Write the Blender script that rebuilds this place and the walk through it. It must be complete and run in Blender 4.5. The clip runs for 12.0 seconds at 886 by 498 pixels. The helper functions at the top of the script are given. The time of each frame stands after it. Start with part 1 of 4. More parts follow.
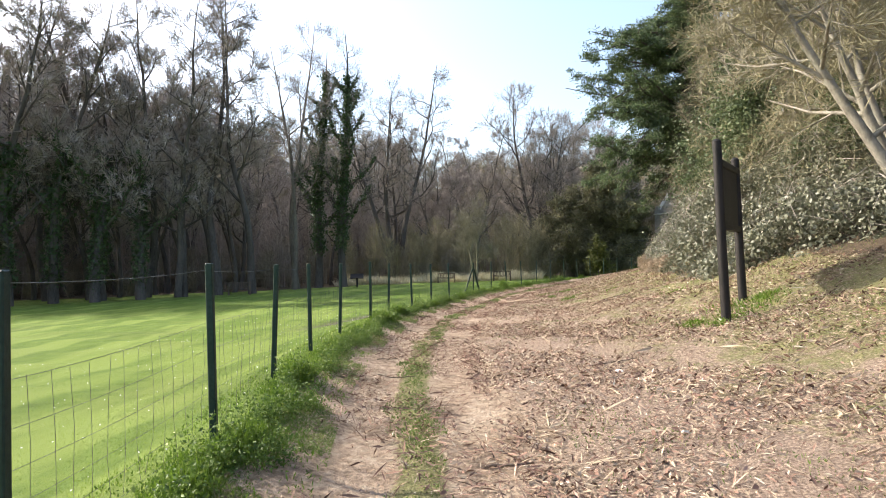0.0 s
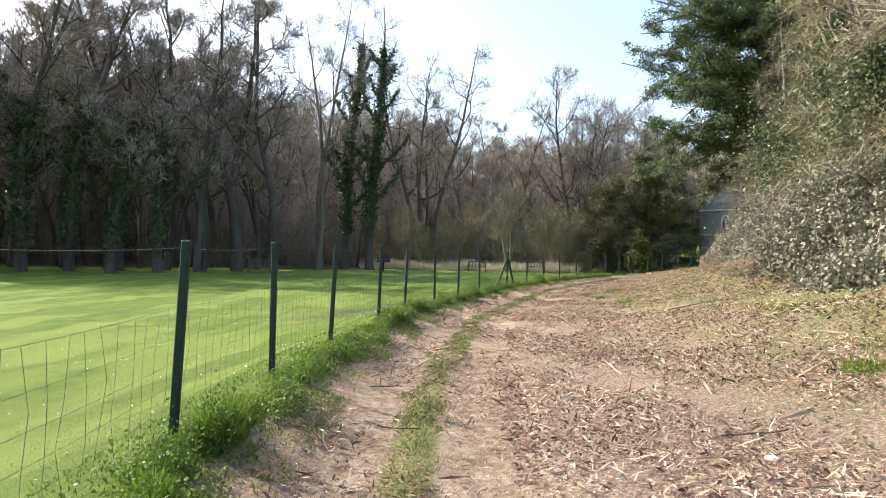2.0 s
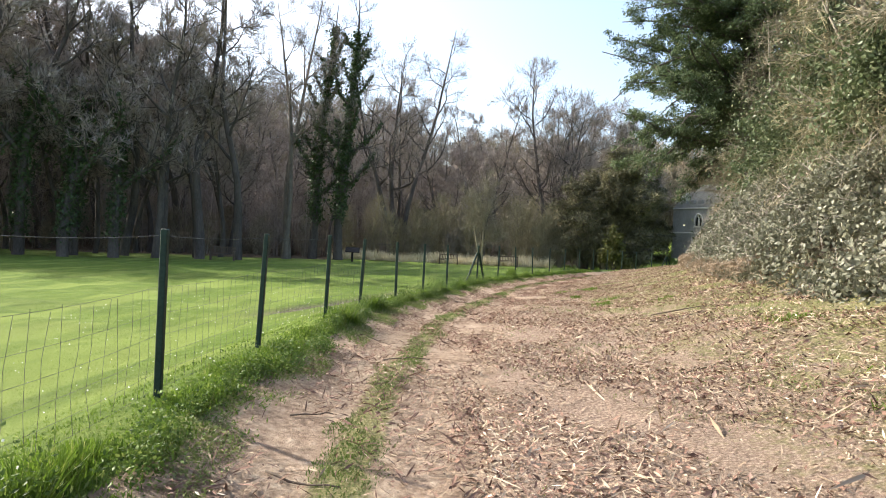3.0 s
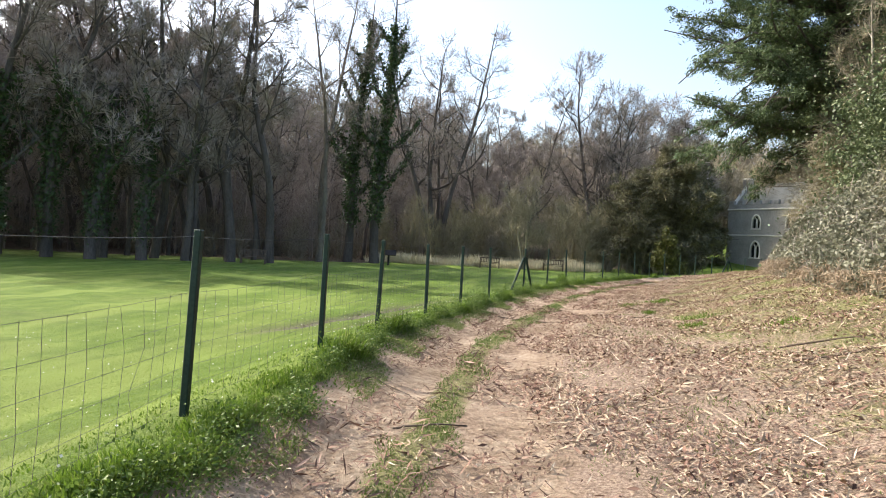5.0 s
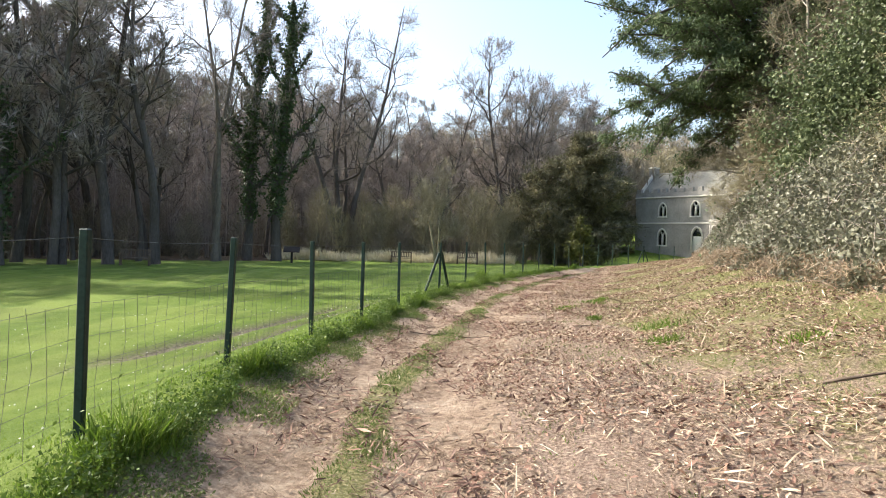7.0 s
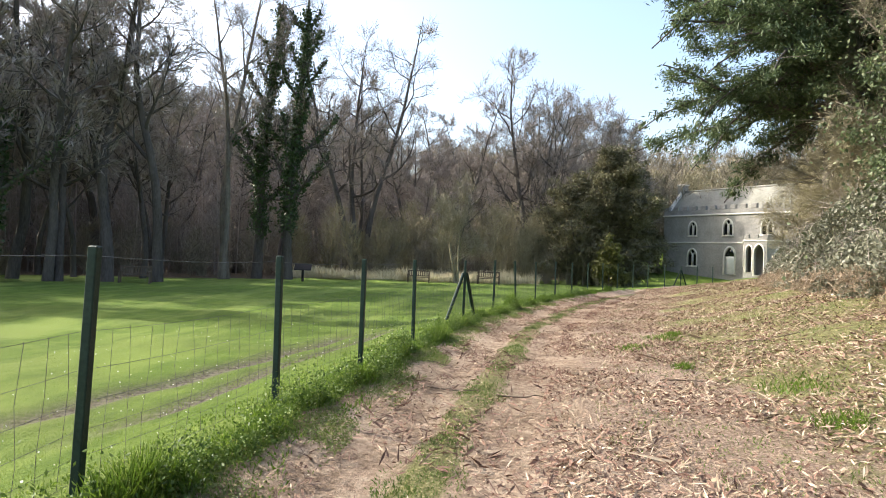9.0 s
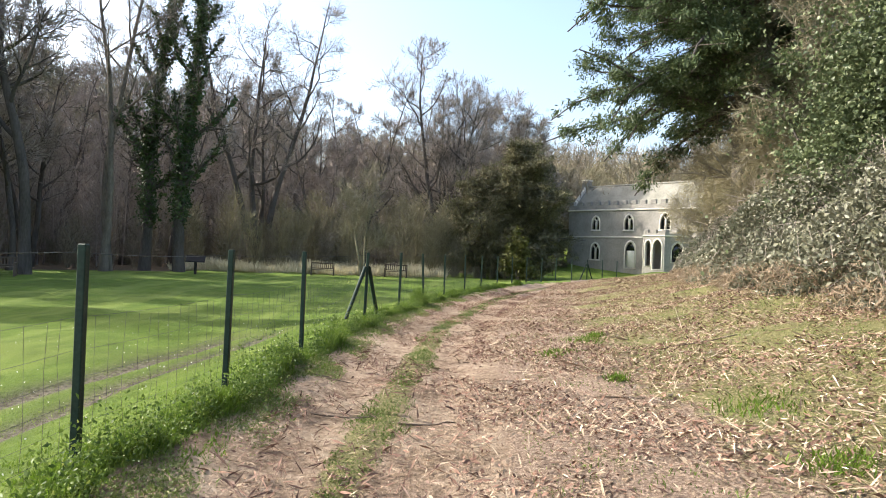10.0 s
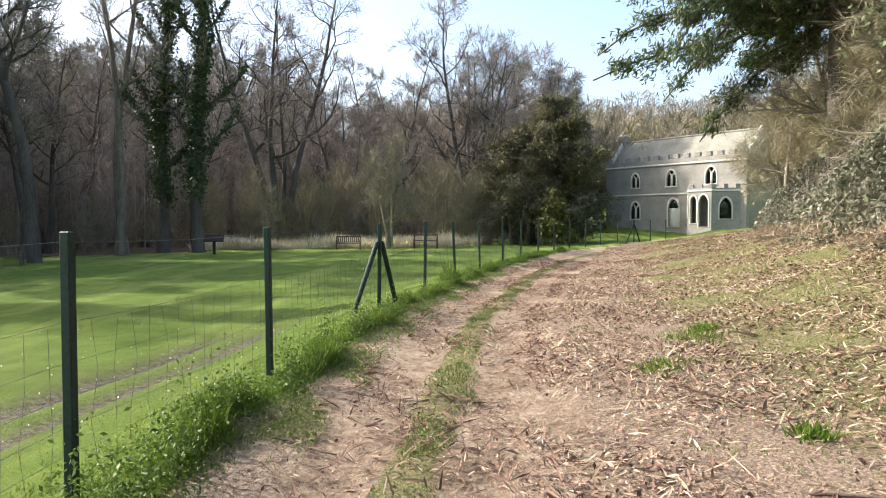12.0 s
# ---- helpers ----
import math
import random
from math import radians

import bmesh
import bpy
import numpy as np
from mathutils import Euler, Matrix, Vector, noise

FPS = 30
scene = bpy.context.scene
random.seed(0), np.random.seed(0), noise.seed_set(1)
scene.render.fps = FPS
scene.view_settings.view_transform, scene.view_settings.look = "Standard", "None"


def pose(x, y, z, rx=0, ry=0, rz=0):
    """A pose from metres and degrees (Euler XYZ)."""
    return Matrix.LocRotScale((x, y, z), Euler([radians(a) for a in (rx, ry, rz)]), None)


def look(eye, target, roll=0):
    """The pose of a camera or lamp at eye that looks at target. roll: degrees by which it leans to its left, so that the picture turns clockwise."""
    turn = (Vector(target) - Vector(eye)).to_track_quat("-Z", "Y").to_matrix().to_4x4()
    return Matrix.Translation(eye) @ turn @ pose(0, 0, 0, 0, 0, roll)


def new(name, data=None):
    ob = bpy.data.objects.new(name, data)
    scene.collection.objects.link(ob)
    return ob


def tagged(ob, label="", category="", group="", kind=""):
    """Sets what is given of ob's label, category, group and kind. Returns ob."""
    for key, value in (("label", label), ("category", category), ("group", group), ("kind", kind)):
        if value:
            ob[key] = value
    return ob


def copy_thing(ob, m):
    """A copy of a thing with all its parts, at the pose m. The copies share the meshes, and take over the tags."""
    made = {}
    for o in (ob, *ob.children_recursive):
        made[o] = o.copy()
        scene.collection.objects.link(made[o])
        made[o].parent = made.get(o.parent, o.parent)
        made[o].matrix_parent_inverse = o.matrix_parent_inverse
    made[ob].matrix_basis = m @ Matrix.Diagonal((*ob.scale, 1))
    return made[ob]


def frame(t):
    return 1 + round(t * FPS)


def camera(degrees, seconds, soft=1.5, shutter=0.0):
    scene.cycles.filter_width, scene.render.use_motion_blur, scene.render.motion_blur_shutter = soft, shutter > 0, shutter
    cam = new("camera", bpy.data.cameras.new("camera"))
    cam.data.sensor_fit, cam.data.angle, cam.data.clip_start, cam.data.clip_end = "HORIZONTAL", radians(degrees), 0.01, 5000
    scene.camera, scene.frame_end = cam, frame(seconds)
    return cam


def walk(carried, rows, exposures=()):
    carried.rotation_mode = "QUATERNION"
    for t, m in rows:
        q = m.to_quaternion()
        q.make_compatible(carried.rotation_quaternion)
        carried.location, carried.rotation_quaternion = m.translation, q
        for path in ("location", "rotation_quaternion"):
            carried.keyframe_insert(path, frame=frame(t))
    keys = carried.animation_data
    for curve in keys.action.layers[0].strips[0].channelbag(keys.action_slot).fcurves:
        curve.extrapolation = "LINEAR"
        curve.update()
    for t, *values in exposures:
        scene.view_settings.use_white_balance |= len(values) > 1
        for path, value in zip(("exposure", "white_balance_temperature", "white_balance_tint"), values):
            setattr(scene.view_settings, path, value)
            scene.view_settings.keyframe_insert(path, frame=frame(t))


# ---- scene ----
cam = camera(68.0, 12.0, soft=1.0)
METRES, EYE, TILT, LEAN, TURN = 17.5, 1.25, -3.1, 0.0, 7.7
ROWS = [
    (0.0, 0.0, 0.0, 0.0, 0.11, 4.18, 1.56),
    (0.5, -0.0026, 0.0371, 0.0033, 1.3, 4.1, 0.44),
    (1.0, -0.003, 0.0822, 0.0029, -2.37, 3.57, -0.1),
    (1.5, -0.0011, 0.1264, 0.0052, -1.87, 3.36, -0.65),
    (2.0, 0.0003, 0.1706, 0.0098, 2.68, 3.0, -1.62),
    (2.5, 0.0067, 0.2086, 0.0109, 0.31, 2.79, -2.21),
    (3.0, 0.0097, 0.2478, 0.0154, 0.33, 2.36, -2.88),
    (5.0, 0.0066, 0.4104, 0.0233, 3.85, 2.41, -3.14),
    (5.5, 0.0052, 0.45, 0.0255, 4.47, 2.78, -2.5),
    (6.0, 0.007, 0.4935, 0.026, 1.56, 2.62, -1.37),
    (6.5, 0.0102, 0.5324, 0.0317, -0.76, 2.21, -1.64),
    (7.0, 0.0108, 0.576, 0.0333, -3.74, 2.14, -1.47),
    (9.0, 0.0126, 0.7427, 0.04, -2.21, 3.72, -1.96),
    (9.5, 0.0183, 0.7823, 0.0422, -6.81, 3.7, -1.87),
    (10.0, 0.0245, 0.8246, 0.0441, -10.23, 3.34, -1.95),
    (10.5, 0.0312, 0.8648, 0.0475, -12.25, 2.71, -1.96),
    (11.0, 0.0385, 0.909, 0.0497, -10.61, 1.6, -1.33),
    (11.5, 0.0437, 0.9497, 0.0504, -7.92, 0.26, -0.56),
    (12.0, 0.0518, 0.9938, 0.0527, -7.36, 0.49, 0.57),
]
walk(cam, [(t, pose(0, 0, EYE, TILT, LEAN, TURN) @ pose(METRES * x, METRES * y, METRES * z, 90 + pitch, roll, yaw)) for t, x, y, z, yaw, pitch, roll in ROWS])

# ---- world, sun, exposure ----
SUN_AZ = math.atan2(-0.975, 0.22)      # clockwise from +y
SUN_EL = radians(35)
world = bpy.data.worlds.new("world")
scene.world = world
world.use_nodes = True
wn = world.node_tree.nodes
sky = wn.new("ShaderNodeTexSky")
sky.sky_type = "NISHITA"
sky.sun_disc = False
sky.sun_elevation = SUN_EL
sky.sun_rotation = SUN_AZ
sky.air_density, sky.dust_density, sky.ozone_density = 1.0, 3.5, 1.0
wn["Background"].inputs["Strength"].default_value = 0.15
world.node_tree.links.new(sky.outputs[0], wn["Background"].inputs[0])
sun_dir = Vector((math.sin(SUN_AZ) * math.cos(SUN_EL), math.cos(SUN_AZ) * math.cos(SUN_EL), math.sin(SUN_EL)))
sun = new("sun", bpy.data.lights.new("sun", "SUN"))
sun.data.energy, sun.data.angle, sun.data.color = 3.3, radians(0.55), (1.0, 0.94, 0.84)
sun.matrix_world = look(sun_dir * 60, (0, 0, 0))
scene.view_settings.exposure = 1.5


# ---- node helpers and materials ----
def material(name, rough=0.9):
    m = bpy.data.materials.new(name)
    m.use_nodes = True
    b = m.node_tree.nodes["Principled BSDF"]
    b.inputs["Roughness"].default_value = rough
    b.inputs["Specular IOR Level"].default_value = 0.25
    return m, m.node_tree.nodes, m.node_tree.links, b


def noise_tex(n, l, scale, detail=4.0, rough=0.55, stretch=(1, 1, 1)):
    co = n.new("ShaderNodeTexCoord")
    mp = n.new("ShaderNodeMapping")
    mp.inputs["Scale"].default_value = stretch
    t = n.new("ShaderNodeTexNoise")
    t.inputs["Scale"].default_value, t.inputs["Detail"].default_value, t.inputs["Roughness"].default_value = scale, detail, rough
    l.new(co.outputs["Object"], mp.inputs["Vector"])
    l.new(mp.outputs["Vector"], t.inputs["Vector"])
    return t.outputs["Fac"]


def ramp(n, l, fac, *stops):
    r = n.new("ShaderNodeValToRGB")
    while len(r.color_ramp.elements) < len(stops):
        r.color_ramp.elements.new(0.5)
    for e, (p, c) in zip(r.color_ramp.elements, stops):
        e.position, e.color = p, (*c, 1)
    l.new(fac, r.inputs["Fac"])
    return r.outputs["Color"]


def mixc(n, l, fac, a, b, kind="MIX"):
    x = n.new("ShaderNodeMix")
    x.data_type, x.blend_type = "RGBA", kind
    for sock, v in ((x.inputs[0], fac), (x.inputs[6], a), (x.inputs[7], b)):
        if isinstance(v, (int, float)):
            sock.default_value = v
        elif isinstance(v, tuple):
            sock.default_value = (*v, 1)
        else:
            l.new(v, sock)
    return x.outputs[2]


def maths(n, l, op, a, b=0.0, c=0.0):
    x = n.new("ShaderNodeMath")
    x.operation = op
    for sock, v in zip(x.inputs, (a, b, c)):
        if isinstance(v, (int, float)):
            sock.default_value = v
        else:
            l.new(v, sock)
    return x.outputs[0]


def smooth(n, l, v, lo, hi):
    x = n.new("ShaderNodeMapRange")
    x.interpolation_type = "SMOOTHSTEP"
    x.inputs["From Min"].default_value, x.inputs["From Max"].default_value = lo, hi
    l.new(v, x.inputs["Value"])
    return x.outputs["Result"]


def bump(n, l, b, height, strength, distance):
    x = n.new("ShaderNodeBump")
    x.inputs["Strength"].default_value, x.inputs["Distance"].default_value = strength, distance
    l.new(height, x.inputs["Height"])
    l.new(x.outputs["Normal"], b.inputs["Normal"])


def mottled(name, c1, c2, scale, fine, rough=0.9, relief=0.01, stretch=(1, 1, 1), island=0.0, metal=0.0):
    """A surface of two colours mixed at two sizes, with relief; island: how far pieces differ in brightness."""
    m, n, l, b = material(name, rough)
    a = noise_tex(n, l, scale, 3, 0.6, stretch)
    f = noise_tex(n, l, fine, 5, 0.65, stretch)
    s = maths(n, l, "MULTIPLY_ADD", maths(n, l, "ADD", a, f), 1.6, -1.1)
    col = mixc(n, l, s, c1, c2)
    if island:
        g = n.new("ShaderNodeNewGeometry")
        k = maths(n, l, "MULTIPLY_ADD", g.outputs["Random Per Island"], 2 * island, 1 - island)
        col = mixc(n, l, 1.0, col, mixc(n, l, k, (0, 0, 0), (1, 1, 1)), "MULTIPLY")
    l.new(col, b.inputs["Base Color"])
    b.inputs["Metallic"].default_value = metal
    if relief:
        bump(n, l, b, f, 0.6, relief)
    return m


def leafy(name, dark, light, third, rough=0.55, through_light=0.25):
    """Leaves or blades: each piece takes its own tone; thin ones let light through."""
    m, n, l, b = material(name, rough)
    g = n.new("ShaderNodeNewGeometry")
    col = ramp(n, l, g.outputs["Random Per Island"], (0.0, dark), (0.45, light), (0.9, light), (1.0, third))
    big = noise_tex(n, l, 0.6, 2)
    col = mixc(n, l, maths(n, l, "MULTIPLY_ADD", big, 1.5, -0.5), col, dark)
    l.new(col, b.inputs["Base Color"])
    if through_light:
        tr = n.new("ShaderNodeBsdfTranslucent")
        l.new(col, tr.inputs["Color"])
        ms = n.new("ShaderNodeMixShader")
        ms.inputs["Fac"].default_value = through_light
        l.new(b.outputs[0], ms.inputs[1])
        l.new(tr.outputs[0], ms.inputs[2])
        l.new(ms.outputs[0], n["Material Output"].inputs["Surface"])
    return m


def ground_material():
    m, n, l, b = material("ground_surface", 0.95)

    def attr(name):
        a = n.new("ShaderNodeAttribute")
        a.attribute_name = name
        return a.outputs["Fac"]

    big, mid, fine = noise_tex(n, l, 0.35, 3), noise_tex(n, l, 2.2, 4), noise_tex(n, l, 14, 6, 0.7)
    grain = noise_tex(n, l, 90, 3, 0.7)
    clump = noise_tex(n, l, 40, 4, 0.75)
    # mown lawn with paler streaks along the drive
    lawn = ramp(n, l, maths(n, l, "ADD", maths(n, l, "MULTIPLY", mid, 0.5), maths(n, l, "MULTIPLY", clump, 0.5)),
                (0.3, (0.056, 0.10, 0.009)), (0.5, (0.112, 0.178, 0.017)), (0.7, (0.18, 0.235, 0.042)))
    lawn = mixc(n, l, smooth(n, l, noise_tex(n, l, 0.5, 3, 0.5, (1.6, 0.25, 1)), 0.45, 0.65), lawn, (0.19, 0.255, 0.045))
    mud = ramp(n, l, fine, (0.35, (0.045, 0.035, 0.025)), (0.62, (0.20, 0.17, 0.13)))
    rut = maths(n, l, "MULTIPLY", attr("mud"), smooth(n, l, maths(n, l, "ADD", mid, fine), 0.48, 0.75))
    lawn = mixc(n, l, rut, lawn, mud)
    # bare sandy earth of the wheel tracks
    earth = ramp(n, l, maths(n, l, "ADD", maths(n, l, "MULTIPLY", fine, 0.6), maths(n, l, "MULTIPLY", mid, 0.4)),
                 (0.36, (0.16, 0.108, 0.072)), (0.5, (0.37, 0.27, 0.19)), (0.64, (0.56, 0.445, 0.33)))
    earth = mixc(n, l, maths(n, l, "MULTIPLY", smooth(n, l, grain, 0.5, 0.75), 0.35), earth, (0.16, 0.10, 0.07))
    # wood chips, dead stalks and thin grass
    chips = ramp(n, l, clump, (0.30, (0.11, 0.072, 0.052)), (0.46, (0.27, 0.19, 0.14)), (0.58, (0.42, 0.315, 0.235)), (0.70, (0.60, 0.49, 0.375)))
    thin = ramp(n, l, clump, (0.3, (0.09, 0.095, 0.03)), (0.55, (0.235, 0.22, 0.09)), (0.72, (0.46, 0.40, 0.24)))
    # leaf mould under the trees
    mould = ramp(n, l, fine, (0.3, (0.035, 0.025, 0.016)), (0.6, (0.12, 0.085, 0.055)), (0.75, (0.22, 0.16, 0.10)))
    wob = maths(n, l, "MULTIPLY_ADD", maths(n, l, "ADD", mid, fine), 0.5, -0.5)
    col = mixc(n, l, smooth(n, l, maths(n, l, "ADD", attr("litter"), wob), 0.4, 0.6), earth, chips)
    col = mixc(n, l, smooth(n, l, maths(n, l, "ADD", attr("thin"), maths(n, l, "MULTIPLY", wob, 2.4)), 0.32, 0.84), col, thin)
    col = mixc(n, l, smooth(n, l, maths(n, l, "ADD", attr("lawn"), wob), 0.4, 0.6), col, lawn)
    col = mixc(n, l, smooth(n, l, maths(n, l, "ADD", attr("mould"), wob), 0.4, 0.6), col, mould)
    col = mixc(n, l, maths(n, l, "MULTIPLY", smooth(n, l, big, 0.4, 0.7), 0.18), col, (0.10, 0.08, 0.04))
    l.new(col, b.inputs["Base Color"])
    bump(n, l, b, maths(n, l, "ADD", clump, maths(n, l, "MULTIPLY", fine, 1.5)), 1.0, 0.05)
    return m


M_GROUND = ground_material()
M_BARK = mottled("bark_grey", (0.045, 0.038, 0.033), (0.13, 0.112, 0.098), 1.5, 14, 0.95, 0.03, (1, 1, 0.25))
M_TWIG = mottled("twigs_brown", (0.22, 0.185, 0.16), (0.40, 0.345, 0.30), 0.6, 3, 0.95, 0, island=0.35)
M_TWIG_FAR = mottled("twigs_far", (0.17, 0.145, 0.105), (0.33, 0.29, 0.21), 0.12, 1, 0.95, 0, island=0.4)
M_PALEBARK = mottled("bark_mid", (0.075, 0.062, 0.05), (0.22, 0.19, 0.155), 2.5, 16, 0.9, 0.02, (1, 1, 0.4))
M_BIRCH = mottled("bark_pale", (0.12, 0.105, 0.082), (0.34, 0.31, 0.25), 2.5, 16, 0.85, 0.02, (1, 1, 0.5))
M_HAZEL = mottled("twigs_pale", (0.15, 0.13, 0.085), (0.36, 0.325, 0.225), 0.9, 5, 0.9, 0, island=0.35)
M_OLIVE = mottled("twigs_olive", (0.17, 0.15, 0.085), (0.34, 0.305, 0.19), 0.7, 4, 0.9, 0, island=0.35)
M_IVY = leafy("ivy_leaves", (0.028, 0.052, 0.018), (0.065, 0.10, 0.036), (0.15, 0.18, 0.08), 0.45, 0.12)
M_CEDAR = leafy("conifer_needles", (0.045, 0.07, 0.034), (0.11, 0.15, 0.065), (0.24, 0.26, 0.11), 0.5, 0.3)
M_YEW = leafy("yew_needles", (0.075, 0.076, 0.042), (0.175, 0.16, 0.085), (0.30, 0.26, 0.15), 0.6, 0.25)
M_BRAMBLE = leafy("bramble_leaves", (0.075, 0.08, 0.05), (0.20, 0.20, 0.135), (0.46, 0.45, 0.35), 0.42, 0.2)
M_GRASS = leafy("grass_blades", (0.06, 0.11, 0.012), (0.15, 0.235, 0.028), (0.34, 0.37, 0.12), 0.5, 0.4)
M_LAWN_BLADE = leafy("lawn_blades", (0.11, 0.17, 0.014), (0.18, 0.25, 0.028), (0.34, 0.36, 0.12), 0.55, 0.4)
M_STRAW = leafy("chips_and_stalks", (0.22, 0.155, 0.10), (0.50, 0.40, 0.28), (0.84, 0.76, 0.60), 0.8, 0.0)
M_POST = mottled("green_paint", (0.007, 0.018, 0.013), (0.020, 0.044, 0.033), 5, 40, 0.5, 0.004)
M_WIRE = mottled("galvanised_wire", (0.025, 0.026, 0.024), (0.09, 0.09, 0.085), 20, 90, 0.6, 0, metal=0.3)
M_STONE = mottled("house_render", (0.20, 0.19, 0.17), (0.36, 0.34, 0.30), 0.7, 5, 0.92, 0.02)
M_TRIM = mottled("pale_stone", (0.50, 0.47, 0.40), (0.68, 0.65, 0.57), 1.5, 12, 0.85, 0.01)
M_ROOF = mottled("mossy_stone_slates", (0.19, 0.185, 0.15), (0.32, 0.31, 0.265), 0.6, 6, 0.95, 0.02, island=0.15)
M_WOOD = mottled("weathered_timber", (0.06, 0.045, 0.032), (0.15, 0.115, 0.085), 2, 25, 0.85, 0.006, (1, 1, 0.2))
M_DARKWOOD = mottled("dark_stained_timber", (0.008, 0.007, 0.006), (0.028, 0.023, 0.02), 3, 30, 0.6, 0.004, (1, 1, 0.2))


# ---- geometry helpers ----
class Buf:
    """Collects vertices and faces in bulk, for one mesh."""

    def __init__(self):
        self.v, self.q, self.t, self.count = [], [], [], 0

    def add(self, v, quads=None, tris=None):
        v = np.asarray(v, float).reshape(-1, 3)
        if quads is not None and len(quads):
            self.q.append(np.asarray(quads) + self.count)
        if tris is not None and len(tris):
            self.t.append(np.asarray(tris) + self.count)
        self.v.append(v)
        self.count += len(v)

    def prisms(self, p0, p1, r0, r1, sides):
        """Tapered rods from p0 to p1, many at once."""
        p0, p1 = np.asarray(p0, float).reshape(-1, 3), np.asarray(p1, float).reshape(-1, 3)
        r0, r1 = np.broadcast_to(r0, len(p0)), np.broadcast_to(r1, len(p0))
        d = p1 - p0
        d = d / np.maximum(np.linalg.norm(d, axis=1, keepdims=True), 1e-9)
        ref = np.where(np.abs(d[:, 2:3]) > 0.95, [[1.0, 0, 0]], [[0, 0, 1.0]])
        a = np.cross(d, ref)
        a /= np.linalg.norm(a, axis=1, keepdims=True)
        b = np.cross(d, a)
        k = np.arange(sides) * 2 * np.pi / sides
        ring = np.cos(k)[None, :, None] * a[:, None] + np.sin(k)[None, :, None] * b[:, None]
        v = np.concatenate([p0[:, None] + ring * r0[:, None, None], p1[:, None] + ring * r1[:, None, None]], 1)
        i = np.arange(sides)
        j = (i + 1) % sides
        f = np.stack([i, j, j + sides, i + sides], 1)
        base = (np.arange(len(p0)) * 2 * sides)[:, None, None]
        self.add(v, (f[None] + base).reshape(-1, 4))

    def cards(self, c, u, w):
        """Small four-cornered pieces at c, spanned by u and w (pointed ovals, slightly folded)."""
        n = np.cross(u, w)
        n /= np.maximum(np.linalg.norm(n, axis=1, keepdims=True), 1e-9)
        lift = n * np.linalg.norm(w, axis=1, keepdims=True) * 0.35
        v = np.stack([c - u, c + w + lift, c + u, c - w + lift], 1)
        base = (np.arange(len(c)) * 4)[:, None, None]
        self.add(v, tris=(np.array([[0, 1, 2], [0, 2, 3]])[None] + base).reshape(-1, 3))

    def box(self, lo, hi, m=None):
        (x0, y0, z0), (x1, y1, z1) = lo, hi
        v = np.array([(x, y, z) for z in (z0, z1) for x, y in ((x0, y0), (x1, y0), (x1, y1), (x0, y1))], float)
        if m is not None:
            v = np.array([m @ Vector(p) for p in v])
        self.add(v, [(3, 2, 1, 0), (4, 5, 6, 7), (0, 1, 5, 4), (1, 2, 6, 5), (2, 3, 7, 6), (3, 0, 4, 7)])

    def mesh(self, name, mat, flat=True):
        me = bpy.data.meshes.new(name)
        v = np.concatenate(self.v)
        q = np.concatenate(self.q) if self.q else np.zeros((0, 4), int)
        t = np.concatenate(self.t) if self.t else np.zeros((0, 3), int)
        me.vertices.add(len(v))
        me.vertices.foreach_set("co", v.ravel())
        me.loops.add(q.size + t.size)
        me.loops.foreach_set("vertex_index", np.concatenate([q.ravel(), t.ravel()]).astype(np.int32))
        me.polygons.add(len(q) + len(t))
        starts = np.concatenate([np.arange(len(q)) * 4, q.size + np.arange(len(t)) * 3]).astype(np.int32)
        me.polygons.foreach_set("loop_start", starts)
        me.update(calc_edges=True)
        me.validate()
        me.materials.append(mat)
        if not flat:
            me.shade_smooth()
        return me


def obj(name, mesh, parent=None, m=None, label="", category="", group="", kind=""):
    ob = new(name, mesh)
    ob.parent = parent
    if m is not None:
        ob.matrix_basis = m
    return tagged(ob, label, category, group, kind)


def thing(name, m, label, category, group=""):
    return tagged(obj(name, None, None, m), label, category, group)


def part(name, mesh, parent, label="", m=None):
    return obj(name, mesh, parent, m, label)


def bevelled(name, lo, hi, mat, bevel=0.01, m=None):
    bm = bmesh.new()
    bmesh.ops.create_cube(bm, size=1)
    for v in bm.verts:
        v.co = Vector([a + (c + 0.5) * (b - a) for a, b, c in zip(lo, hi, v.co)])
    bmesh.ops.bevel(bm, geom=bm.edges[:], offset=bevel, segments=1, affect="EDGES")
    if m is not None:
        bmesh.ops.transform(bm, matrix=m, verts=bm.verts)
    me = bpy.data.meshes.new(name)
    bm.to_mesh(me)
    bm.free()
    me.materials.append(mat)
    return me


rng = np.random.default_rng(7)

# ---- ground ----
FENCE = 0.8333 * np.array([(-1.0, -6.0), (-1.9, 0.5), (-2.33, 2.6), (-2.68, 5.21), (-3.3, 8.0), (-3.64, 10.4), (-3.98, 13.2), (-4.08, 16.2), (-4.26, 19.1),
                  (-4.05, 21.8), (-3.79, 24.4), (-3.48, 27.3), (-2.9, 32.2), (-2.2, 35.1), (-1.5, 38.2), (-0.7, 41.2), (0.27, 44.2),
                  (1.25, 47.2), (2.34, 50.0), (3.5, 52.8), (4.7, 55.3), (6.07, 57.8), (7.5, 60.3), (9.1, 62.5), (10.7, 64.5), (12.4, 66.5), (14.1, 68.4)])


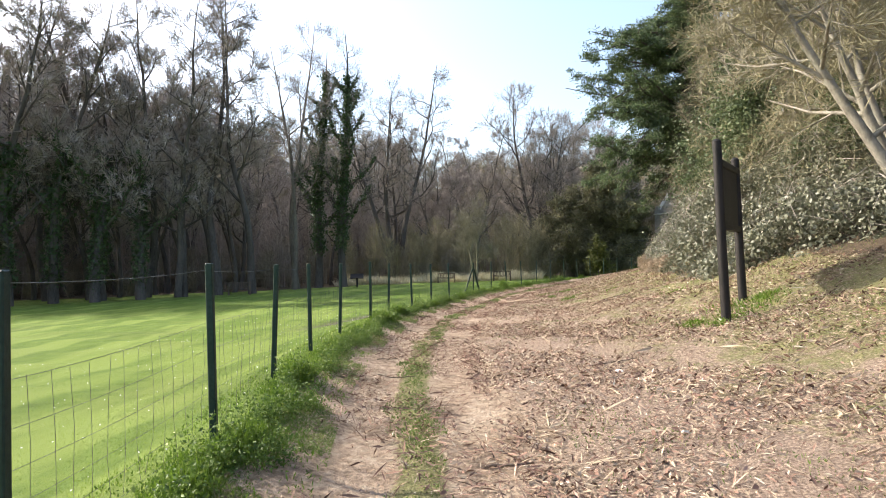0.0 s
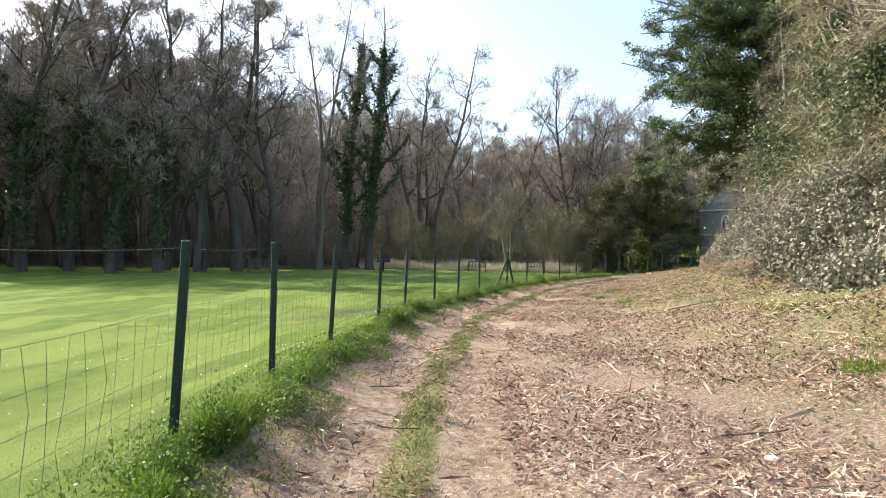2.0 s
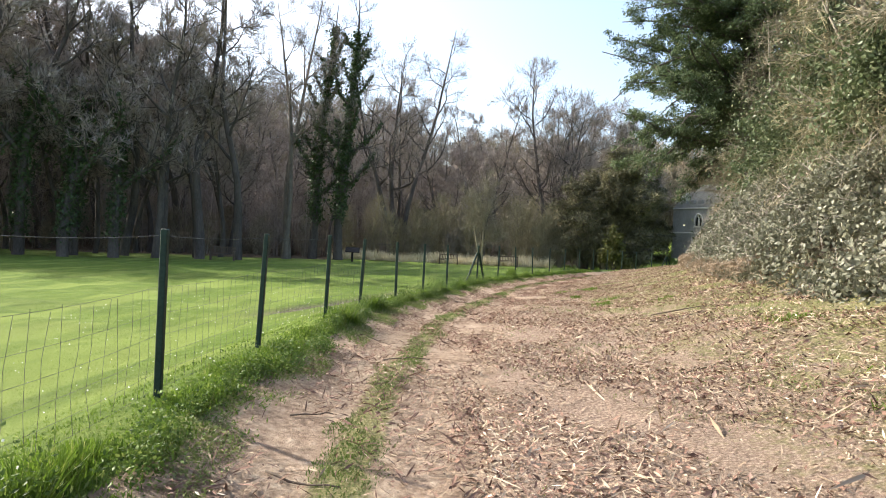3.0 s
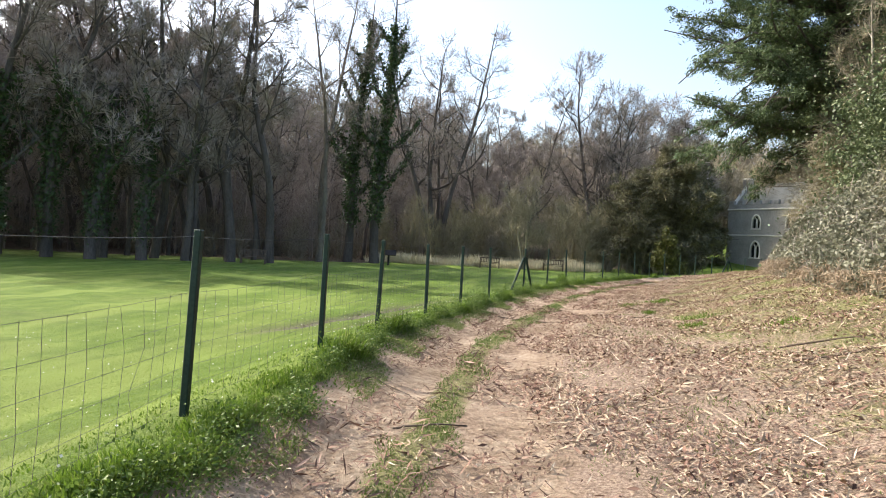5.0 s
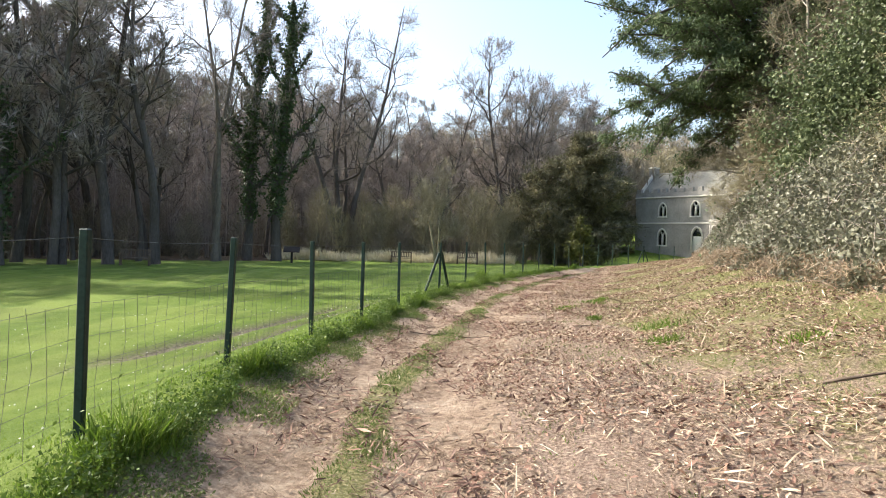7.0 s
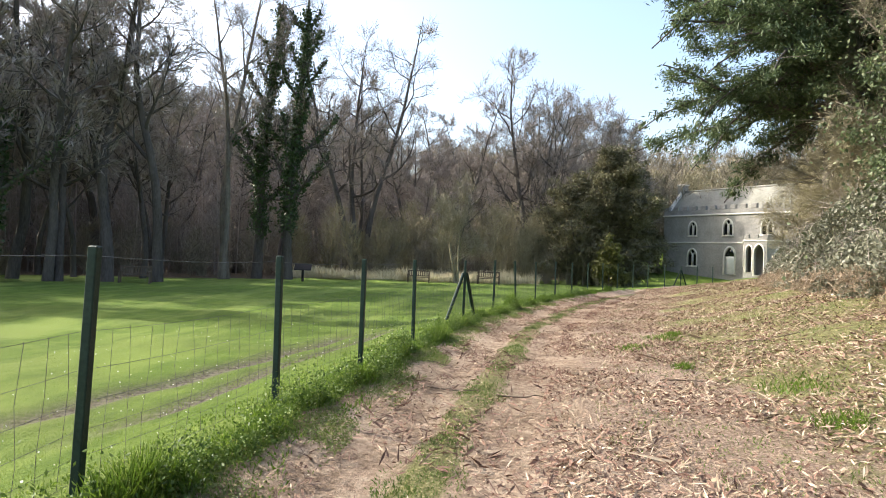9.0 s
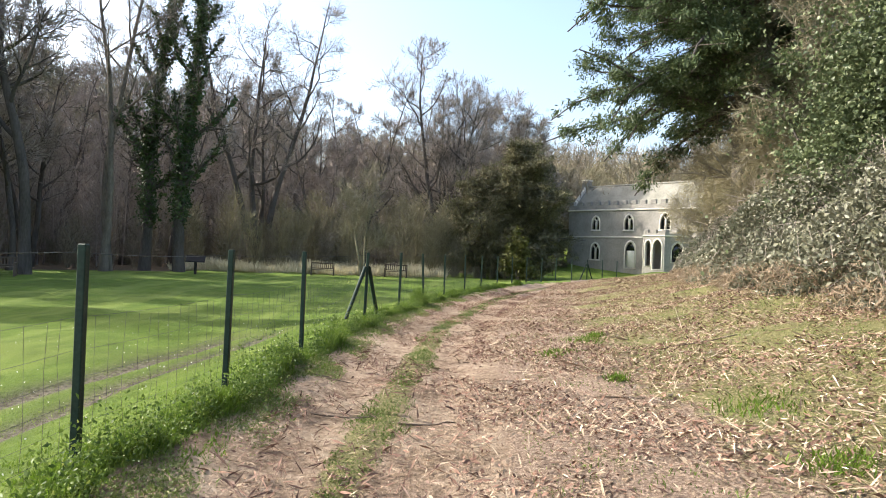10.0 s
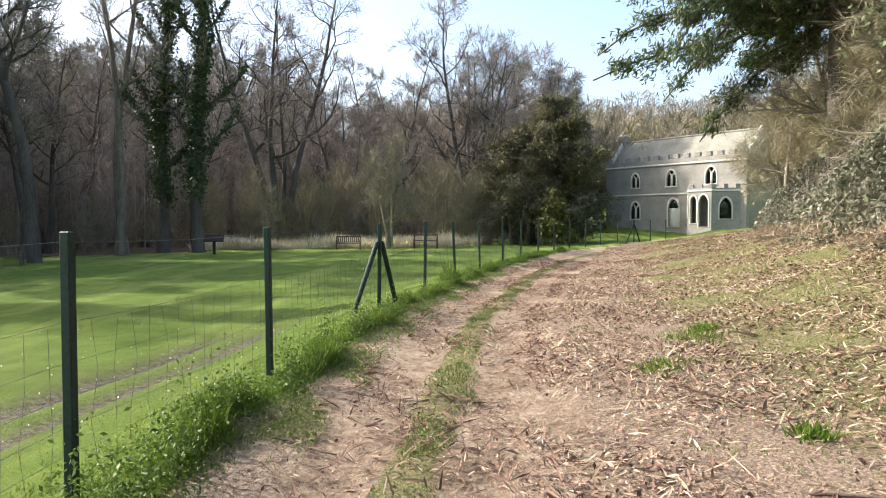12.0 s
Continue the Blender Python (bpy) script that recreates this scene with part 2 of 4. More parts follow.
def fence_side(x, y):
    """Signed distance from the fence line, to its right positive."""
    pts = np.vstack([FENCE[0] + (FENCE[0] - FENCE[1]) * 60, FENCE, FENCE[-1] + (FENCE[-1] - FENCE[-2]) * 60])
    p = np.stack([np.ravel(x), np.ravel(y)], 1).astype(float)
    best, sign = np.full(len(p), 1e9), np.ones(len(p))
    for a, b in zip(pts[:-1], pts[1:]):
        d = b - a
        k = np.clip(((p - a) @ d) / (d @ d), 0, 1)
        off = p - a - k[:, None] * d
        dist = np.hypot(off[:, 0], off[:, 1])
        hit = dist < best
        best = np.where(hit, dist, best)
        sign = np.where(hit, np.sign(d[1] * off[:, 0] - d[0] * off[:, 1]), sign)
    return (best * np.where(sign == 0, 1, sign)).reshape(np.shape(x))


def ease(v, lo, hi):
    k = np.clip((v - lo) / (hi - lo), 0, 1)
    return k * k * (3 - 2 * k)


PROFILE = [(-70, -1.5), (-30, -0.98), (-12, -0.75), (-2.6, -0.60), (-1.2, -0.32), (-0.3, 0.02), (0.0, 0.06), (0.2, 0.035), (0.5, -0.055), (0.8, -0.13), (1.2, -0.19),
           (1.45, -0.155), (1.8, -0.19), (2.3, -0.17), (3.0, -0.07), (4.0, 0.05), (5.0, 0.28), (6.0, 0.56), (6.7, 0.78), (7.5, 1.15), (9.0, 1.9), (12, 3.1),
           (20, 6.5), (40, 13), (90, 20)]


def verge_inset(y):
    """How much narrower the verge is further along."""
    return 0.04 * ease(np.asarray(y, float), 12, 17)


def verge_shift(y):
    """How far the broken edge of the verge wanders to and fro along the track."""
    return verge_inset(y) + 0.07 * np.sin(2.1 * y + 0.5) + 0.05 * np.sin(5.3 * y) + 0.03 * np.sin(11.7 * y + 1)


def height(x, y):
    x, y = np.asarray(x, float), np.asarray(y, float)
    s = fence_side(x, y)
    s = s + verge_shift(y) * np.exp(-((s - 0.35) / 0.35) ** 2)
    z = np.interp(s, [p for p, _ in PROFILE], [h for _, h in PROFILE])
    fade = 1 - 0.93 * ease(y, 29, 42) * (1 - ease(x, 30, 50))
    z = np.where(s > 2.6, -0.10 + (z + 0.10) * fade + (0.35 + 0.5 * ease(s, 2.6, 6.5)) * (1 - fade), z)
    z = z - 0.10 * ease(y, 12, 20) * ease(-np.abs(s), -1.2, 0)
    r = np.hypot(x + 2, y - 15)
    west = ease(-x, 0, 55)
    cap = 28 + 16 * west
    hill = np.maximum(0, r - 74 + 8 * west) * (0.26 + 0.14 * west)
    z = z + cap * (1 - np.exp(-hill / cap)) * ease(y, -10, 30)
    bumps = 0.03 * np.sin(1.7 * x + 0.6 * y) * np.sin(0.9 * y - 0.4 * x) + 0.02 * np.sin(3.1 * y + x)
    return z + bumps * (0.4 + ease(np.abs(s), 2, 6))


def axis(lo, hi, step, far):
    mid = list(np.arange(lo, hi + step / 2, step))
    left, right, d = [lo], [hi], step
    while right[-1] < far or left[-1] > -far:
        d *= 1.16
        right.append(right[-1] + d)
        left.append(left[-1] - d)
    return np.array(left[:0:-1] + mid + right[1:])


gx, gy = axis(-6.5, 6.5, 0.11, 900), axis(-2, 40, 0.2, 900)
GX, GY = np.meshgrid(gx, gy)
GS = fence_side(GX, GY)
relief = 0.012 * (np.sin(9 * GX + 3 * np.sin(2.3 * GY)) * np.sin(7 * GY)) * ease(GS, 0.5, 1.0)
MUD = np.exp(-((GS + 1.85 + 0.12 * np.sin(GY * 0.9)) / 0.24) ** 2) + np.exp(-((GS + 2.85 - 0.09 * (GY - 24)) / 0.26) ** 2)
MUD = MUD * ease(GY, 17.5, 20) * (1 - ease(GY, 26.5, 28.5))
ruts = 0.035 * (np.exp(-((GS - 0.98) / 0.16) ** 2) + 0.6 * np.exp(-((GS - 1.95) / 0.2) ** 2)) * (0.6 + 0.4 * np.sin(GY * 1.3))
GZ = height(GX, GY) + relief - 0.09 * MUD - ruts
ii = np.arange(GX.size).reshape(GX.shape)
buf = Buf()
buf.add(np.stack([GX, GY, GZ], -1), np.stack([ii[:-1, :-1], ii[:-1, 1:], ii[1:, 1:], ii[1:, :-1]], -1).reshape(-1, 4))
me = buf.mesh("ground", M_GROUND, flat=False)
far_r = np.hypot(GX + 2, GY - 15)
track_end = 1 - ease(GY, 30, 46) * 0.8
VS = GS + verge_shift(GY)
w_lawn = np.clip(1 - ease(VS, 0.26, 0.5), 0, 1)
w_lawn = np.maximum(w_lawn, ease(GY, 36, 44) * ease(GS, 2.4, 4) * 0.85)
w_lawn = np.maximum(w_lawn, 0.62 * ease(GY, 44, 56))
w_litter = ease(GS, 2.0, 3.0)
w_thin = ease(GS, 2.8, 4.8) * 0.53 + 0.30 * ease(GY, 13, 22) * ease(GS, 2.8, 4.2) + 0.22 * ease(GS, 5.0, 6.3)
w_thin = np.maximum(w_thin, 1.05 * ease(GS, 1.2, 1.36) * (1 - ease(GS, 1.52, 1.7)))
w_mould = np.maximum(ease(GS, 6.9, 8.2) * (1 - ease(GY, 36, 46)), ease(far_r, 63, 72) * (1 - ease(GX, 2, 10)))
w_mould = np.maximum(w_mould, ease(far_r, 84, 92))
w_mould = np.maximum(w_mould, ease(GY - 50 - 0.45 * np.maximum(0, GX + 33), 0, 8) * (GX < -18))
w_mould = np.maximum(w_mould, 0.45 * ease(VS, 0.26, 0.36) * (1 - ease(VS, 0.42, 0.55)))
glade = np.exp(-((GY - 57 - 0.35 * (GX + 20)) / 2.8) ** 2) * (1 - ease(GX, -16, -12))
w_mould = w_mould * (1 - 0.85 * glade)
w_lawn = np.maximum(w_lawn, 0.6 * glade)
w_mud = MUD
for name, w in (("lawn", w_lawn), ("litter", w_litter), ("thin", w_thin), ("mould", w_mould), ("mud", w_mud)):
    me.attributes.new(name, "FLOAT", "POINT").data.foreach_set("value", np.ravel(w).astype(np.float32))
obj("ground", me, label="mown lawn, sandy farm track and littered bank", category="ground", kind="structure")


def ground_at(x, y):
    return float(height(np.array([x]), np.array([y]))[0])

# ---- trees ----


def unit(v):
    return v / max(np.linalg.norm(v), 1e-9)


def grow(r, segs, p, d, length, radius, level, deepest, up, wild, kids):
    """One limb as a bent row of segments (start, end, radii, level), with its side branches."""
    n = max(2, min(9, int(length / 0.7)))
    pts, dirs = [p], []
    for i in range(n):
        d = unit(d + r.normal(0, wild, 3) + np.array([0, 0, up]))
        dirs.append(d)
        pts.append(pts[-1] + d * length / n)
    for i in range(n):
        a, b = radius * (1 - 0.8 * i / n), radius * (1 - 0.8 * (i + 1) / n)
        segs.append((*pts[i], *pts[i + 1], a, b, level))
    if level < deepest:
        for k in range(kids[level]):
            f = (0.25 if level else 0.3) + (0.95 - 0.3) * (k + r.uniform(0, 0.9)) / kids[level]
            i = min(n - 1, int(f * n))
            side = unit(np.cross(dirs[i], r.normal(0, 1, 3)))
            q = pts[i] + (pts[i + 1] - pts[i]) * (f * n - i)
            grow(r, segs, q, unit(dirs[i] * r.uniform(0.4, 0.9) + side * r.uniform(0.6, 1.0)), length * (1 - 0.55 * f) * r.uniform(0.45, 0.75),
                 radius * (1 - 0.75 * f) * 0.6, level + 1, deepest, up, wild, kids)


def tree_segments(seed, h, radius, limbs, crown=0.3, lean=(0, 0), stems=1, up=0.10, wild=0.10, spread=0.42, kids=(0, 6, 5, 3), deepest=3, splay=0.35, bend=0.045):
    r = np.random.default_rng(seed)
    segs = []
    for s in range(stems):
        ang = r.uniform(-0.6, 0.6) + s * 6.28 / stems + seed
        off = np.array([math.cos(ang), math.sin(ang), 0]) * radius * 1.1 * (stems > 1)
        p, d = off + np.array([0, 0, -0.4]), unit(np.array([lean[0], lean[1], 1.0]) + off * splay)
        n = 12
        hh = h * (1 if s == 0 else r.uniform(0.75, 0.95))
        pts = [p]
        for i in range(n):
            d = unit(d + r.normal(0, bend, 3) + np.array([0, 0, 0.04]))
            pts.append(pts[-1] + d * (hh + 0.4) / n)
        for i in range(n):
            a, b = (radius * (1 - 0.93 * (k / n) ** 0.9) * (1.1 if k == 0 else 1) for k in (i, i + 1))
            segs.append((*pts[i], *pts[i + 1], a, b, 0))
        for k in range(limbs):
            f = crown + (0.97 - crown) * (k + r.uniform(0, 1)) / limbs
            i = min(n - 1, int(f * n))
            q = pts[i] + (pts[i + 1] - pts[i]) * (f * n - i)
            ang = k * 2.4 + r.uniform(-0.5, 0.5)
            out = np.array([math.cos(ang), math.sin(ang), r.uniform(0.25, 0.9)])
            grow(r, segs, q, unit(out), h * spread * (1.15 - 0.85 * f) * r.uniform(0.7, 1.1), max(radius * (1 - 0.9 * f) * 0.55, 0.02), 1, deepest, up, wild, kids)
    return np.array(segs)


def wood_mesh(name, segs, mat, thin=0.004):
    b = Buf()
    for lv, sides in ((0, 9), (1, 6), (2, 4), (3, 3)):
        s = segs[segs[:, 8] == lv]
        if len(s):
            ext = s[:, 3:6] + (s[:, 3:6] - s[:, :3]) * 0.03
            b.prisms(s[:, :3], ext, np.maximum(s[:, 6], thin), np.maximum(s[:, 7], thin), sides)
    return b.mesh(name, mat, flat=False)


def twig_mesh(name, segs, count, mat, seed, length=(0.3, 0.9), width=0.009, droop=0.0, low=2):
    """Fine twigs springing from the thin branches."""
    r = np.random.default_rng(seed)
    s = segs[segs[:, 8] >= low]
    w = np.linalg.norm(s[:, 3:6] - s[:, :3], axis=1)
    s = s[r.choice(len(s), count, p=w / w.sum())]
    f = r.uniform(0, 1, (count, 1))
    p = s[:, :3] + (s[:, 3:6] - s[:, :3]) * f
    d = s[:, 3:6] - s[:, :3]
    d /= np.linalg.norm(d, axis=1, keepdims=True)
    d = d * 0.8 + r.normal(0, 0.55, (count, 3)) + np.array([0, 0, 0.25 - droop])
    d /= np.linalg.norm(d, axis=1, keepdims=True)
    ln = r.uniform(*length, (count, 1)) * 0.5
    side = np.cross(d, r.normal(0, 1, (count, 3)))
    side /= np.linalg.norm(side, axis=1, keepdims=True)
    b = Buf()
    b.cards(p + d * ln, d * ln, side * width * r.uniform(0.6, 1.3, (count, 1)))
    return b.mesh(name, mat)


def leaf_mesh(name, points, mat, seed, size=(0.04, 0.09), wide=0.6, droop=0.0):
    """Leaves scattered at given points, each turned its own way."""
    r = np.random.default_rng(seed)
    n = len(points)
    d = r.normal(0, 1, (n, 3)) - np.array([0, 0, droop])
    d /= np.linalg.norm(d, axis=1, keepdims=True)
    side = np.cross(d, r.normal(0, 1, (n, 3)))
    side /= np.linalg.norm(side, axis=1, keepdims=True)
    ln = r.uniform(*size, (n, 1))
    b = Buf()
    b.cards(points, d * ln, side * ln * wide)
    return b.mesh(name, mat)


def round_segs(segs, count, reach, seed, levels=(0,), zlo=0.0, zhi=99.0):
    """Random places in a sleeve round the chosen limbs."""
    r = np.random.default_rng(seed)
    s = segs[np.isin(segs[:, 8], levels) & (segs[:, 2] > zlo) & (segs[:, 5] < zhi)]
    w = np.linalg.norm(s[:, 3:6] - s[:, :3], axis=1)
    s = s[r.choice(len(s), count, p=w / w.sum())]
    p = s[:, :3] + (s[:, 3:6] - s[:, :3]) * r.uniform(0, 1, (count, 1))
    off = r.normal(0, 1, (count, 3))
    off /= np.linalg.norm(off, axis=1, keepdims=True)
    return p + off * (s[:, 6:7] + reach * np.abs(r.normal(0.3, 0.5, (count, 1))))


def place(x, y, turn=0.0, sink=0.05, scale=1.0):
    return Matrix.Translation((x, y, ground_at(x, y) - sink)) @ Matrix.Rotation(turn, 4, "Z") @ Matrix.Scale(scale, 4)


def bare_tree(seed, at, h, radius, label, twigs=5000, bark=None, twig=None, turn=0.0, width=0.011, length=(0.35, 1.0), group="", droop=0.0, **kw):
    segs = tree_segments(seed, h, radius, **kw)
    t = thing("tree", place(*at, turn), label, "tree", group)
    part("trunk", wood_mesh("trunk", segs, bark or M_BARK), t)
    part("crown", twig_mesh("crown", segs, twigs, twig or M_TWIG, seed, length, width, droop), t, "bare twigs")
    return t, segs


# the tall trees at the far edge of the lawn
bare_tree(14, (-21.6, 58.3), 25, 0.30, "tall slender bare tree at the lawn edge", 6000, M_PALEBARK, stems=2, limbs=9, crown=0.42, lean=(-0.01, 0), spread=0.26, up=0.2, splay=0.05)
for k, (x, y, h, sd) in enumerate(((-20.6, 61.6, 23.0, 21), (-17.9, 60.9, 24.0, 22))):
    t, segs = bare_tree(sd, (x, y), h, 0.42, "tall tree thickly clad in dark ivy", 3200, limbs=18, crown=0.25, spread=0.22, up=0.2, lean=(0.01, 0))
    pts = np.vstack([round_segs(segs, 5600, 0.5, sd, (0,), 3.0, 21), round_segs(segs, 3400, 0.3, sd + 1, (1,), 6, 20)])
    part("ivy", leaf_mesh("ivy", pts, M_IVY, sd, (0.07, 0.17)), t, "dark green ivy")
bare_tree(31, (-15.0, 71.2), 25, 0.36, "spreading bare tree with dark lower trunk", 11000, stems=3, limbs=12, crown=0.34, spread=0.36, up=0.16, wild=0.24, splay=0.16, bend=0.05, width=0.016)
bare_tree(41, (1.1, 80.4), 23, 0.36, "broad bare tree with rounded crown", 22000, stems=4, limbs=14, crown=0.24, spread=0.42, up=0.16, wild=0.2, splay=0.22, bend=0.05, width=0.018)
bare_tree(51, (-5.4, 63.5), 8.5, 0.10, "young many-stemmed pale tree", 3500, M_HAZEL, M_HAZEL, stems=5, limbs=7, crown=0.25, spread=0.28, up=0.2, width=0.014)

# the bare wood beyond the lawn
wood_kinds = []
for k in range(4):
    sd = 100 + k
    segs = tree_segments(sd, (25, 23, 27, 21)[k], (0.34, 0.30, 0.40, 0.26)[k], limbs=(13, 15, 14, 12)[k], crown=0.28, spread=0.26, up=0.16, wild=0.11, stems=(1, 2, 1, 1)[k], kids=(0, 6, 4, 2), bend=0.075)
    wood_kinds.append((wood_mesh("trunk", segs, M_BARK, 0.012), twig_mesh("crown", segs, 4600, M_TWIG, sd, (0.3, 1.05), 0.027)))
r = np.random.default_rng(5)
spots = [(-29.5, 46), (-33, 44.5), (-24.6, 49), (-27, 47.6), (-37, 45), (-41.5, 44.5), (-31, 49.5), (-35, 48), (-26.5, 52), (-46, 45), (-39, 48.5), (-50, 44), (-43.5, 48), (-55, 45), (-48, 48.5),
         # This row stands left of view, added to cast shade across the lawn.
         (-43, 41), (-45, 37), (-47, 40), (-50, 41), (-52, 37.5), (-42, 35.5), (-56, 40), (-48, 34), (-36.5, 37), (-54, 34)]
while len(spots) < 84:
    p = (r.uniform(-85, -22), r.uniform(44, 82))
    if p[1] > 45 + 0.45 * max(0, p[0] + 33) and all(math.hypot(p[0] - q[0], p[1] - q[1]) > 2.7 for q in spots):
        spots.append(p)
while len(spots) < 118:
    p = (r.uniform(-34, 12), r.uniform(76, 100))
    if all(math.hypot(p[0] - q[0], p[1] - q[1]) > 3.2 for q in spots) and math.hypot(p[0] - 1, p[1] - 80) > 6 and p[0] + 0.6 * (p[1] - 78) < 10:
        spots.append(p)
# ivy-clad trees in front of the wood
ivy_kinds = []
for sd in (121, 122):
    segs = tree_segments(sd, 24, 0.40, limbs=17, crown=0.22, spread=0.27, up=0.14, wild=0.13, kids=(0, 6, 4, 2), bend=0.07)
    pts = np.vstack([round_segs(segs, 1700, 0.5, sd, (0,), 1.0, 13), round_segs(segs, 900, 0.35, sd + 1, (1,), 3, 13)])
    ivy_kinds.append((wood_mesh("trunk", segs, M_BARK, 0.012), twig_mesh("crown", segs, 4600, M_TWIG, sd, (0.3, 1.05), 0.027), leaf_mesh("ivy", pts, M_IVY, sd, (0.08, 0.18))))
for k, (x, y) in enumerate(((-31, 43.2), (-36, 41), (-41, 40), (-33, 46.6), (-28.5, 44.8), (-34.5, 43.5), (-39, 44))):
    trunk, crown, ivy = ivy_kinds[k % 2]
    t = thing("tree", place(x, y, k * 1.7, 0.1, 0.9 + 0.05 * (k % 4)), "tall bare tree with dark ivy up its trunk", "tree", "ivy-clad trees of the wood")
    part("trunk", trunk, t)
    part("crown", crown, t)
    part("ivy", ivy, t, "dark green ivy")
spots = [p for p in spots if not (-45 < p[0] < -29 and p[1] < 47)]
for k, (x, y) in enumerate(spots):
    trunk, crown = wood_kinds[k % 4]
    m = place(x, y, r.uniform(0, 6.28), 0.1, r.uniform(0.8, 1.08) * (0.72 if y > 73 else 1.0))
    t = thing("tree", m, "tall grey-brown bare woodland tree", "tree", "bare trees of the wood")
    part("trunk", trunk, t)
    part("crown", crown, t)


bare_tree(44, (8.6, 91.2), 19, 0.28, "bare tree behind the yew beside the house", 8000, limbs=16, crown=0.2, spread=0.42, width=0.03, length=(0.5, 1.4))
for k, (x, y, h) in enumerate(((5.8, 91.4, 20),)):
    bare_tree(47 + k, (x, y), h, 0.34, "tall bare tree of the hillside wood", 6000, limbs=18, crown=0.3, spread=0.34, width=0.018, length=(0.5, 1.4), group="tall trees above the yew")
bare_tree(46, (14.4, 94.2), 9, 0.15, "bare tree close beside the house", 6000, M_BIRCH, M_HAZEL, stems=3, limbs=9, crown=0.2, spread=0.36)
bare_tree(45, (11.6, 92.6), 17, 0.25, "bare tree behind the yew beside the house", 8000, limbs=16, crown=0.2, spread=0.42, width=0.03, length=(0.5, 1.4))


def far_wood(name, seed, count, area, mat, label, hmin, hmax, twig_len, width, per, cone=False):
    """A far wood as one mass: trunks and twig sprays on the hill."""
    r = np.random.default_rng(seed)
    x, y = area(r, count * 3)
    ok = (y > 46 + 0.45 * np.maximum(0, x + 33)) | (x > -8) & (y > 74) | (np.hypot(x + 2, y - 15) < 66.5) & (x > -19) & (y > 66)
    x, y = x[ok][:count], y[ok][:count]
    count = len(x)
    z = height(x, y)
    h = r.uniform(hmin, hmax, count)
    b = Buf()
    p0 = np.stack([x, y, z - 0.5], 1)
    p1 = p0 + np.stack([r.normal(0, 0.4, count), r.normal(0, 0.4, count), h], 1)
    b.prisms(p0, p1, h * 0.010, 0.02, 5)
    k = r.integers(0, count, count * per)
    f = r.uniform(0.12, 1.0, (len(k), 1)) ** 0.8
    rad = (1.05 - f) * 2.6 if cone else np.sqrt(np.maximum(0.03, 1 - ((f - 0.62) / 0.46) ** 2)) * h[k][:, None] * 0.19
    ang = r.uniform(0, 6.28, (len(k), 1))
    out = np.concatenate([np.cos(ang), np.sin(ang), np.zeros_like(ang)], 1)
    c = p0[k] + (p1[k] - p0[k]) * f + out * rad * r.uniform(0.1, 1.0, (len(k), 1))
    d = out * 0.5 + r.normal(0, 0.4, (len(k), 3)) + np.array([0, 0, -0.15 if cone else 0.7])
    d /= np.linalg.norm(d, axis=1, keepdims=True)
    side = np.cross(d, r.normal(0, 1, (len(k), 3)))
    side /= np.linalg.norm(side, axis=1, keepdims=True)
    b.cards(c, d * r.uniform(0.5, 1, (len(k), 1)) * twig_len, side * width * r.uniform(0.5, 1.2, (len(k), 1)))
    return obj(name, b.mesh(name, mat), label=label, category="wood", kind="stuff")


def ring(lo, hi, a0, a1):
    def area(r, n):
        rad, ang = np.sqrt(r.uniform(lo * lo, hi * hi, n)), np.radians(r.uniform(a0, a1, n))
        return -2 + rad * np.sin(ang), 15 + rad * np.cos(ang)
    return area


far_wood("far_wood", 3, 800, ring(80, 175, -75, 30), M_TWIG_FAR, "grey-brown bare wood covering the hill", 9, 15, 1.2, 0.055, 300)
far_wood("far_conifers", 4, 60, ring(66, 130, -72, -34), M_YEW, "dark conifers within the bare wood", 14, 22, 0.9, 0.28, 240, cone=True)
far_wood("far_hazel_wood", 6, 230, ring(86, 120, 8, 45), M_OLIVE, "olive-brown leafless wood behind the house", 7, 11, 0.7, 0.05, 420)
far_wood("undergrowth", 8, 330, ring(52, 90, -72, 8), M_TWIG_FAR, "brown leafless undergrowth below the trees", 1.5, 6, 0.9, 0.02, 240)
far_wood("young_wood", 10, 230, ring(56, 86, -75, -14), M_TWIG, "grey-brown leafless young trees between the trunks", 6, 12, 1.0, 0.020, 260)
far_wood("scrub", 9, 60, ring(53, 66, -20, 9), M_OLIVE, "olive-brown leafless shrubs along the lawn edge", 4, 8, 0.9, 0.017, 480)

# ---- fence ----
POST_H = 1.22
post_mesh = bevelled("post", (-0.025, -0.025, -0.35), (0.025, 0.025, POST_H), M_POST, 0.006)
step_pts = FENCE[1:]
posts = []
for k, (x, y) in enumerate(step_pts):
    tilt = np.random.default_rng(k).normal(0, 0.012, 2)
    tilt[1] += {3: 0.085, 5: 0.05, 7: 0.035}.get(k, 0.0)
    a, b = step_pts[max(k - 1, 0)], step_pts[min(k + 1, len(step_pts) - 1)]
    m = Matrix.Translation((x, y, ground_at(x, y))) @ Matrix.Rotation(-math.atan2(b[0] - a[0], b[1] - a[1]), 4, "Z") @ Euler((tilt[0], tilt[1], 0)).to_matrix().to_4x4()
    t = thing("fence_post", m, "dark green painted square fence post", "fence post", "posts of the field fence")
    part("shaft", post_mesh, t)
    posts.append(m)
    if k in (11, 23):
        for dx, dy in ((-0.28, -0.42), (0.14, 0.55)):
            b2 = Buf()
            lo = np.array([[dx, dy, ground_at(x + dx, y + dy) - ground_at(x, y) - 0.1]])
            b2.prisms(lo, np.array([[dx * 0.1, dy * 0.08, 0.95]]), 0.045, 0.045, 4)
            part("brace", b2.mesh("brace", M_POST), t, "slanting green brace")


